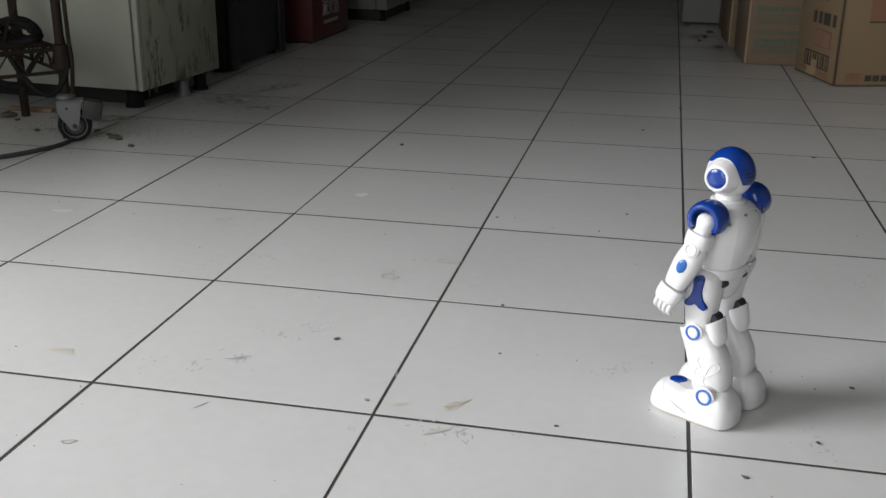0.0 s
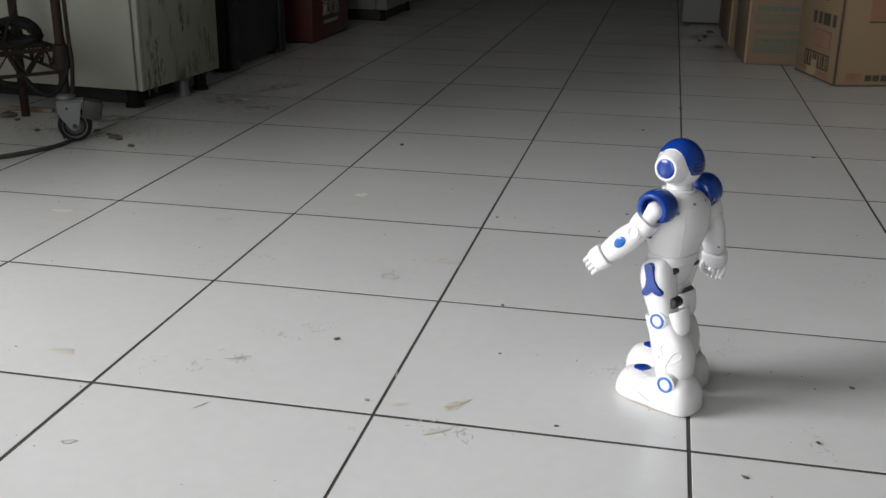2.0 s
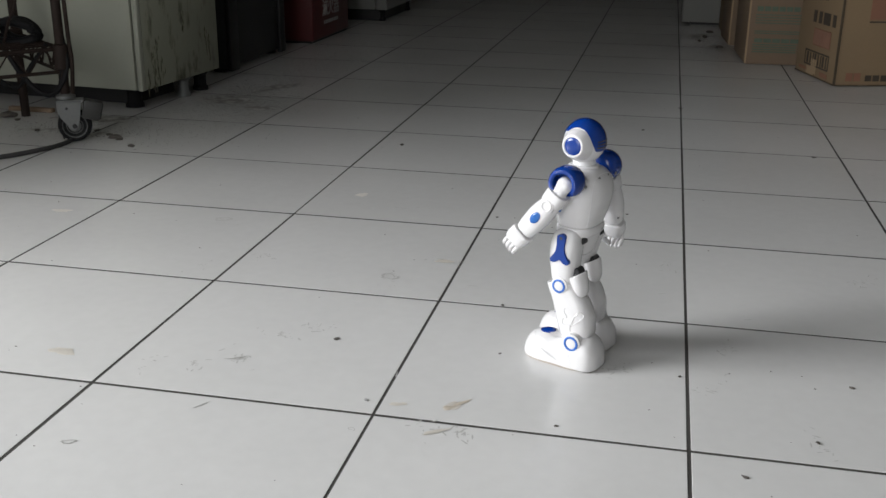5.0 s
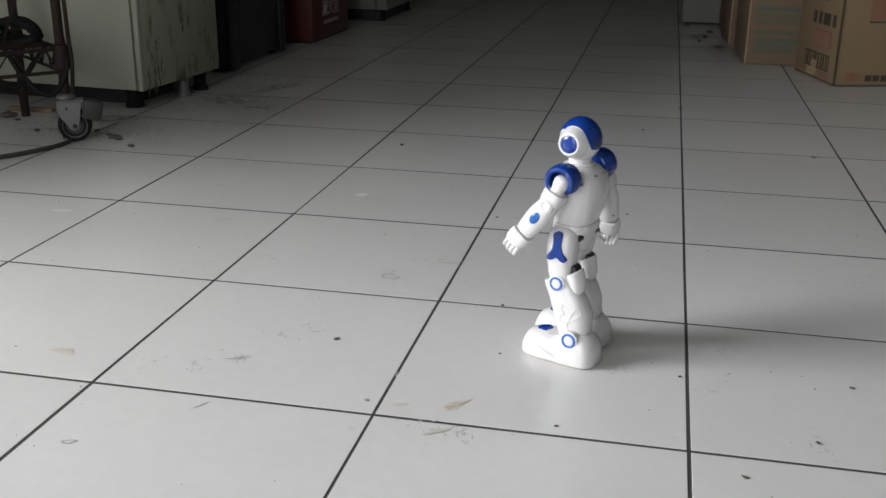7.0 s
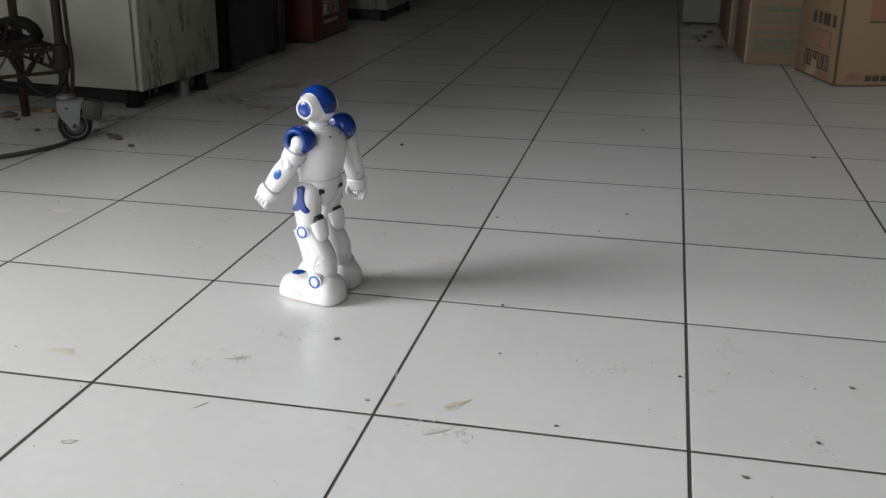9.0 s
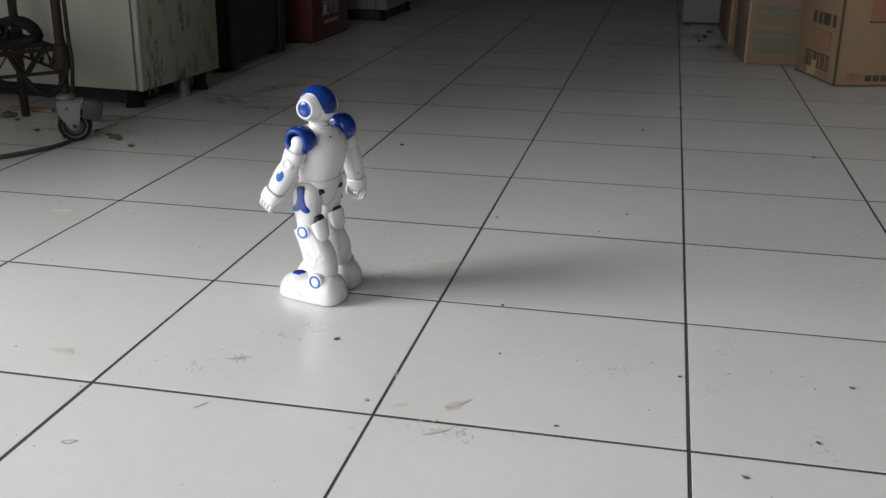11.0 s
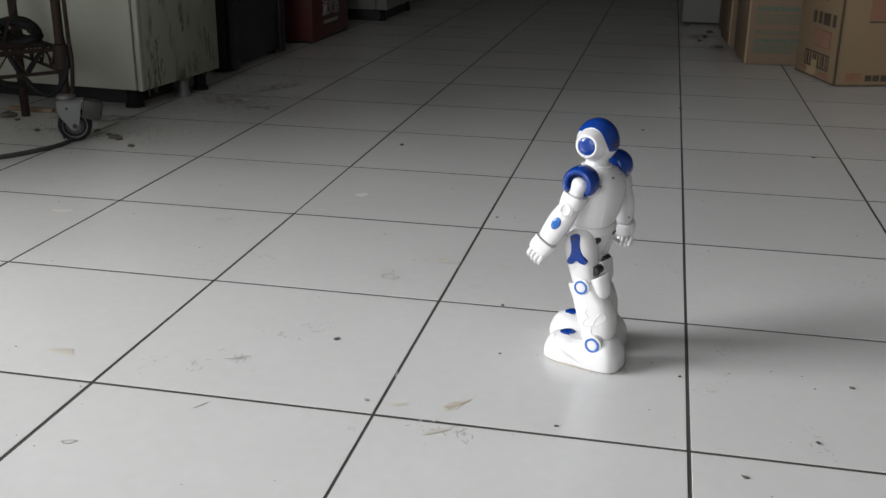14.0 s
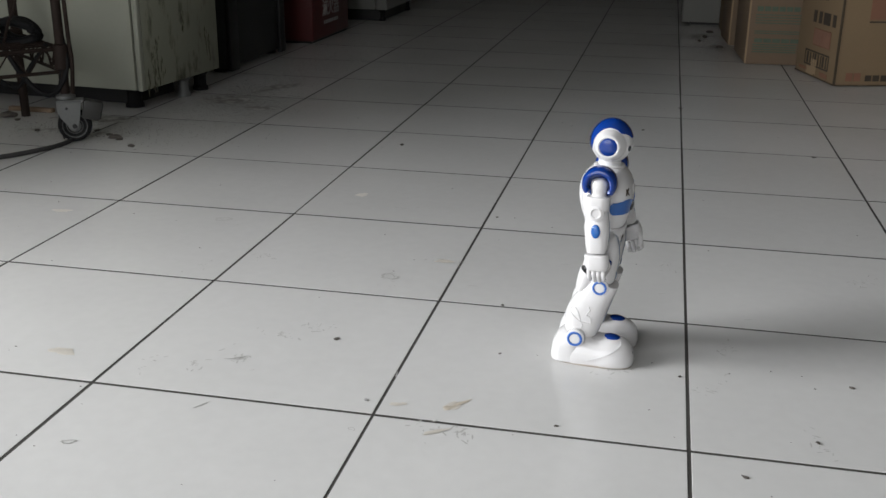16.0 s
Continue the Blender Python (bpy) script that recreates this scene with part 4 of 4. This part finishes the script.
for i, (x, y, rx, ry, a, m, ring) in enumerate([
        (0.073, 0.728, 0.011, 0.009, 10, M_FAINT, False), (-0.359, 0.527, 0.014, 0.008, 0, M_FAINT, False), (-0.096, 0.547, 0.013, 0.009, 0, M_SCUFF, True), (-0.071, 0.06, 0.014, 0.009, -10, M_FAINT, False), (0.371, 0.034, 0.006, 0.012, -30, M_FAINT, False), (0.377, 0.040, 0.003, 0.014, -40, M_MARK, False), (0.368, 0.030, 0.005, 0.004, 0, M_MARK, False),
        (0.318, 0.026, 0.008, 0.004, 20, M_FAINT, False), (0.042, -0.114, 0.006, 0.004, 20, M_SCUFF, True), (0.218, 0.367, 0.012, 0.010, 0, M_SCUFF, True),
        (0.366, -0.019, 0.014, 0.003, 40, M_FAINT, False), (0.288, -0.032, 0.0035, 0.003, 0, M_SCUFF, True), (0.276, 0.442, 0.012, 0.007, 20, M_FAINT, False), (-0.577, 1.029, 0.03, 0.012, 20, M_GRIME, False),
        (-0.704, 1.034, 0.05, 0.014, 10, M_GRIME, False), (0.66, 3.0, 0.05, 0.04, 10, M_GRIME, False), (0.72, 2.72, 0.03, 0.05, 10, M_GRIME, False), (-0.47, 1.43, 0.06, 0.05, 30, M_GRIME, False),
        (-0.42, 1.62, 0.07, 0.03, 60, M_GRIME, False), (-0.36, 1.36, 0.05, 0.02, 10, M_GRIME, False), (-0.66, 1.15, 0.10, 0.03, 5, M_GRIME, False)]):
    blot("dried_stain", x, y, rx, ry, a, m, seed=i, ring=ring, rough=0.35)
for i, (x, y, r) in enumerate([(0.211, 0.16, 0.0030), (0.766, 0.167, 0.0025), (0.592, 0.153, 0.002), (0.647, -0.035, 0.0026), (0.851, 1.189, 0.004), (0.05, 1.09, 0.004), (0.512, 0.724, 0.0022), (0.379, 0.304, 0.0026),
                               (0.476, 0.018, 0.0018), (0.717, 0.042, 0.0022), (0.475, 0.627, 0.0016), (0.314, 0.659, 0.002), (0.519, 1.353, 0.0028), (0.398, 0.166, 0.0016), (-0.529, 0.999, 0.011), (-0.515, 0.99, 0.007),
                               (-0.463, 0.941, 0.008), (-0.60, 1.05, 0.006), (-0.72, 1.02, 0.006), (-0.66, 1.10, 0.005), (-0.86, 1.13, 0.016), (-0.82, 1.10, 0.007), (0.69, 2.95, 0.012), (0.73, 2.7, 0.012), (0.67, 2.85, 0.008), (0.71, 3.1, 0.012),
                               (0.60, 1.62, 0.004), (-0.555, 1.02, 0.006)]):
    pebble(x, y, r, i, M_SPECK)
pebble(0.285, 0.027, 0.0022, 99, M_PRINT_WHITE)
for i, (x, y, l, a) in enumerate([(0.124, 0.09, 0.016, 40), (0.115, 0.084, 0.012, 20), (0.522, 0.154, 0.014, 5), (0.673, 0.328, 0.010, 15), (0.805, 1.84, 0.05, 3), (0.84, 1.855, 0.02, 30), (0.30, 0.09, 0.016, 95), (0.64, 0.17, 0.008, 60),
                                  (0.30, 0.74, 0.02, 30), (0.44, 0.47, 0.012, 10), (0.57, 0.39, 0.01, 20), (0.33, 0.36, 0.01, 0), (0.85, -0.02, 0.02, 70), (0.13, -0.02, 0.02, 60)]):
    blot("scuff", x, y, l / 2, 0.0008, a, M_SCUFF, seed=40 + i, rough=0.4)
rnd = random.Random(5)
bm = bmesh.new()


def fleck(x, y, r, stretch, high=0.35):
    """A flat crumb of dirt."""
    a0 = rnd.uniform(0, 3.14)
    ring = [(r * rnd.uniform(0.7, 1.2) * math.cos(a) * stretch, r * rnd.uniform(0.7, 1.2) * math.sin(a)) for a in (2 * math.pi * k / 6 for k in range(6))]
    ring = [(x + p * math.cos(a0) - q * math.sin(a0), y + p * math.sin(a0) + q * math.cos(a0)) for p, q in ring]
    skin(bm, [[(p, q, 0.00005) for p, q in ring], [(x + (p - x) * 0.6, y + (q - y) * 0.6, 0.00005 + high * r) for p, q in ring]])


for k in range(300):
    fleck(rnd.uniform(-1.2, 1.1), rnd.uniform(-0.3, 3.2), rnd.uniform(0.0005, 0.0014), 1.3)
for cx, cy, sx, sy, n in ((0.70, 2.78, 0.05, 0.22, 330), (0.66, 3.05, 0.05, 0.12, 160), (-0.60, 1.06, 0.10, 0.06, 160), (-0.72, 1.05, 0.08, 0.05, 160), (-0.45, 1.55, 0.10, 0.14, 90), (0.98, 2.2, 0.06, 0.1, 40)):
    for k in range(n):
        fleck(rnd.gauss(cx, sx), rnd.gauss(cy, sy), rnd.uniform(0.0004, 0.0013), 1.8)
# Dense flecks: dirt, packed further to darken the floor shaded by the cabinets.
for cx, cy, sx, sy, n in ((-0.44, 1.42, 0.10, 0.14, 5000), (-0.46, 1.85, 0.09, 0.22, 5000), (-0.40, 2.35, 0.10, 0.22, 3000), (-0.35, 2.95, 0.16, 0.2, 1500), (0.70, 2.75, 0.045, 0.25, 2500), (-0.62, 1.06, 0.14, 0.06, 1200)):
    for k in range(n):
        fleck(rnd.gauss(cx, sx), rnd.gauss(cy, sy), rnd.uniform(0.0004, 0.0011), 1.6, 0.05)
tagged(part("floor_dust", bm, M_SPECK), "fine dark grit over the tiles, packed to darken the shaded floor by the cabinets", "dirt", kind="stuff")
bm = bmesh.new()
for cx, cy, n in ((0.124, 0.090, 22), (0.037, 0.059, 10), (0.084, 0.063, 14), (0.147, 0.159, 16), (0.178, 0.186, 22), (0.218, 0.367, 10), (0.279, 0.443, 14), (-0.096, 0.547, 16), (0.522, 0.154, 22), (0.624, 0.131, 10), (0.366, -0.019, 14), (0.718, 0.042, 16), (0.832, 0.496, 22), (-0.038, 0.349, 10), (0.640, 0.233, 14), (0.393, -0.018, 16), (0.031, 0.401, 22), (0.304, 0.841, 10), (0.576, 0.500, 14), (0.166, 0.669, 16)):
    a = rnd.uniform(0, 3.14)
    for k in range(n):
        d, e = rnd.gauss(0, 0.014), rnd.gauss(0, 0.006)
        fleck(cx + d * math.cos(a) - e * math.sin(a), cy + d * math.sin(a) + e * math.cos(a), rnd.uniform(0.0004, 0.0012), rnd.uniform(1.5, 6), 0.02)
tagged(part("floor_scuffs", bm, M_SCUFF), "faint grey scuffs and scratches on the tiles", "scuff marks", kind="stuff")


# ---- floor tiles ----
def tile_mesh(wide, deep, edge):
    bm = box_bm(-wide / 2, wide / 2, -deep / 2, deep / 2, -0.008, 0.0, edge, 1)
    bm.normal_update()
    for f in bm.faces:
        f.material_index = 0 if f.normal.z > 0.3 else 1
    me = bpy.data.meshes.new("tile")
    bm.to_mesh(me)
    bm.free()
    me.materials.append(M_TILE)
    me.materials.append(M_GROUT)
    return me


rnd = random.Random(11)
GAP_X = 0.0036
near_mesh = tile_mesh(TILE - GAP_X, TILE - 0.0046, 0.0003)
far_mesh = tile_mesh(TILE - GAP_X, TILE - 0.0034, 0.0)
rest = bmesh.new()
for i in range(-7, 11):
    for j in range(-12, 26):
        cx, cy = (i + 0.5) * TILE, (j + 0.5) * TILE
        if cx - 0.15 < -1.6 or cx + 0.15 > 3.35:
            continue
        near = j < 2
        tilt = (rnd.uniform(-0.03, 0.03), rnd.uniform(-0.03, 0.03))
        if -6 <= i < 6 and -3 <= j < 20:
            ob = new("tile", near_mesh if near else far_mesh)
            ob.parent = FLOOR
            ob.matrix_basis = pose(cx + rnd.uniform(-0.0005, 0.0005), cy, 0, tilt[0], tilt[1], rnd.uniform(-0.06, 0.06))
        else:
            box_bm(cx - TILE / 2 + 0.002, cx + TILE / 2 - 0.002, cy - TILE / 2 + 0.0012, cy + TILE / 2 - 0.0012, -0.008, 0.0, bm=rest)
tagged(part("tiles_beyond", rest, M_TILE, FLOOR, smooth=False), kind="stuff")


# ---- how the robot moves ----
def leg_poses(s, fore_aft, side=0.0, lift=0.0):
    """Thigh, shin and foot of one side, with the ankle that far ahead of the hip and out to the side (mm)."""
    roll = -s * math.atan2(side, HIP_Z - ANKLE_Z)
    dy, dz = fore_aft, (ANKLE_Z + lift - HIP_Z) / math.cos(roll)
    d = min(math.hypot(dy, dz), THIGH + SHIN_LEN - 0.05)
    reach = math.atan2(dy, -dz)
    bend = math.acos((THIGH ** 2 + d * d - SHIN_LEN ** 2) / (2 * THIGH * d))
    a = reach + bend
    ky, kz = THIGH * math.sin(a), -THIGH * math.cos(a)
    b = math.atan2(dy - ky, kz - dz)
    hip = pose(s * HIP_X * MM, 0, HIP_Z * MM, 0, math.degrees(roll), 0)
    return (hip @ pose(0, 0, 0, math.degrees(a)), hip @ pose(0, ky * MM, kz * MM, math.degrees(b)),
            pose(s * (HIP_X + 3.0 + side) * MM, dy * MM, (ANKLE_Z + lift) * MM))


def arm_poses(s, upper, fore, out=4.0):
    """Upper arm and forearm, swung forward by these angles."""
    x, splay = s * SHOULDER_X * MM, -s * out
    m = pose(x, SHOULDER_Y * MM, SHOULDER_Z * MM) @ pose(0, 0, 0, upper, 0, 0) @ pose(0, 0, 0, 0, splay, 0)
    e = m @ Vector((0, 0, -UPPER * MM))
    return m, pose(*e) @ pose(0, 0, 0, fore, 0, 0) @ pose(0, 0, 0, 0, -s * out, 0)


# seconds, x, y, heading, left and right ankle ahead of the hip, left arm (upper, fore), right arm (upper, fore)
STEPS = [
    (0, 0.618, 0.103, 150, -18, -17, 14, 22, 6, 14),
    (0.4, 0.618, 0.103, 150, -17, -17, 14, 22, 6, 14),
    (0.5, 0.617, 0.105, 149, -11, -20, 10, 18, 14, 22),
    (0.8, 0.602, 0.103, 142, -4, -29, -2, 9, 32, 46),
    (0.9, 0.596, 0.104, 141, -5, -29, -3, 8, 34, 48),
    (1.2, 0.595, 0.104, 141, -5, -29, -3, 8, 34, 48),
    (1.3, 0.587, 0.113, 144, -10, -15, 12, 22, 12, 24),
    (1.45, 0.572, 0.129, 149, -28, -8, 33, 47, -11, -1),
    (1.6, 0.571, 0.130, 149, -30, -6, 34, 47, -12, -2),
    (2, 0.573, 0.127, 149, -29, -6, 33, 46, -11, -1),
    (2.1, 0.569, 0.131, 148, -21, -12, 28, 42, -4, 6),
    (2.3, 0.556, 0.144, 144, -12, -17, 6, 14, 20, 34),
    (2.5, 0.547, 0.151, 141, -13, -28, -2, 9, 33, 47),
    (2.8, 0.546, 0.151, 141, -12, -29, -3, 8, 34, 48),
    (2.9, 0.542, 0.157, 144, -12, -19, 6, 14, 22, 34),
    (3, 0.534, 0.164, 147, -20, -16, 16, 26, 8, 20),
    (3.2, 0.523, 0.162, 151, -29, -6, 33, 47, -11, -1),
    (3.5, 0.522, 0.162, 152, -30, -5, 33, 47, -12, -2),
    (3.65, 0.521, 0.163, 151, -26, -8, 32, 46, -8, 2),
    (3.8, 0.509, 0.171, 147, -16, -20, 14, 23, 10, 22),
    (4, 0.497, 0.178, 143, -13, -29, -2, 9, 33, 47),
    (4.2, 0.498, 0.179, 142, -12, -30, -3, 8, 34, 48),
    (4.5, 0.498, 0.179, 142, -12, -30, -3, 8, 34, 48),
    (4.7, 0.489, 0.188, 149, -16, -18, 20, 30, 8, 20),
    (4.9, 0.476, 0.197, 157, -19, -6, 32, 40, -9, 1),
    (6.4, 0.476, 0.197, 157, -19, -6, 25, 38, -9, 1),
    (6.8, 0.476, 0.197, 157, -19, -6, 25, 38, -9, 1),
    (7, 0.471, 0.204, 158, -20, -6, 25, 38, -9, 1),
    (7.5, 0.380, 0.233, 160, -21, -6, 25, 38, -9, 1),
    (8, 0.295, 0.259, 161, -19, -6, 25, 38, -9, 1),
    (8.5, 0.215, 0.286, 162, -18, -6, 25, 38, -9, 1),
    (8.9, 0.148, 0.304, 163, -19, -6, 25, 38, -9, 1),
    (9.1, 0.148, 0.304, 163, -19, -6, 25, 38, -9, 1),
    (11.1, 0.148, 0.304, 163, -20, -6, 20, 33, -9, 1),
    (11.3, 0.169, 0.297, 163, -20.5, -6, 20, 33, -9, 1),
    (11.5, 0.202, 0.287, 163, -21, -6, 20, 33, -9, 1),
    (12, 0.294, 0.264, 163, -21.5, -6, 20, 33, -9, 1),
    (12.5, 0.379, 0.234, 162, -25, -6, 19, 31, -9, 1),
    (13, 0.471, 0.208, 160, -27, -6, 19, 31, -9, 1),
    (13.2, 0.489, 0.201, 159, -27, -6, 19, 31, -9, 1),
    (14.2, 0.489, 0.201, 159, -27, -6, 19, 31, -9, 1),
    (14.3, 0.488, 0.199, 178, -31, -4, 32, 44, -7, 3),
    (14.4, 0.484, 0.199, 198, -42, -8, 30, 42, -4, 6),
    (14.5, 0.482, 0.198, 220, -46, -12, 18, 34, -2, 6),
    (14.6, 0.483, 0.199, 246, -30, -16, 8, 20, -2, 6),
    (14.7, 0.492, 0.199, 272, -34, -15, 14, 22, -4, 4),
    (14.8, 0.492, 0.200, 305, -30, -20, 40, 52, -12, -4),
    (14.9, 0.488, 0.201, 331, -30, -6, 42, 54, -18, -9),
    (15, 0.487, 0.198, 349, -34, -7, 33, 43, -14, -13),
    (15.1, 0.489, 0.199, 354, -36, -7, 33, 43, -14, -13),
    (15.4, 0.489, 0.199, 354, -36, -7, 33, 43, -14, -13),
    (15.5, 0.493, 0.199, 355, -27, -7, 22, 33, -9, -8),
    (15.65, 0.499, 0.203, 355, -24, -18, 16, 26, -2, 2),
    (15.8, 0.502, 0.205, 355, -21, -18, 11, 21, 0, 3),
    (16, 0.502, 0.205, 355, -20, -18, 11, 21, 0, 3),
]


# how far the arms are held out to the side during the turn
SPLAY = {14.4: 5, 14.5: 7, 14.6: 22, 14.7: 20, 14.8: 24, 14.9: 16}
# how far each ankle stands out to the side while the robot turns on the spot
STANCE = {14.4: (3, 3), 14.5: (8, 6), 14.6: (12, 9), 14.7: (6, 4), 14.8: (8, 5), 14.9: (3, 2)}


def motions():
    walk(ROBOT, [(t, pose(x, y, 0.0, 0, 0, a - 90)) for t, x, y, a, *_ in STEPS])
    for s, side, k in ((-1, "left", 0), (1, "right", 1)):
        legs = [(row[0], leg_poses(s, row[4 + k], STANCE.get(row[0], (0, 0))[k])) for row in STEPS]
        for i, name in enumerate(("thigh", "shin", "foot")):
            walk(MOVING_PARTS[side, name], [(t, p[i]) for t, p in legs])
        arms = [(row[0], arm_poses(s, row[6 + 2 * k], row[7 + 2 * k], 19.0 if side == "right" and row[0] < 14.25 else SPLAY.get(row[0], 4.0))) for row in STEPS]
        for i, name in enumerate(("upper", "fore")):
            walk(MOVING_PARTS[side, name], [(t, p[i]) for t, p in arms])


motions()
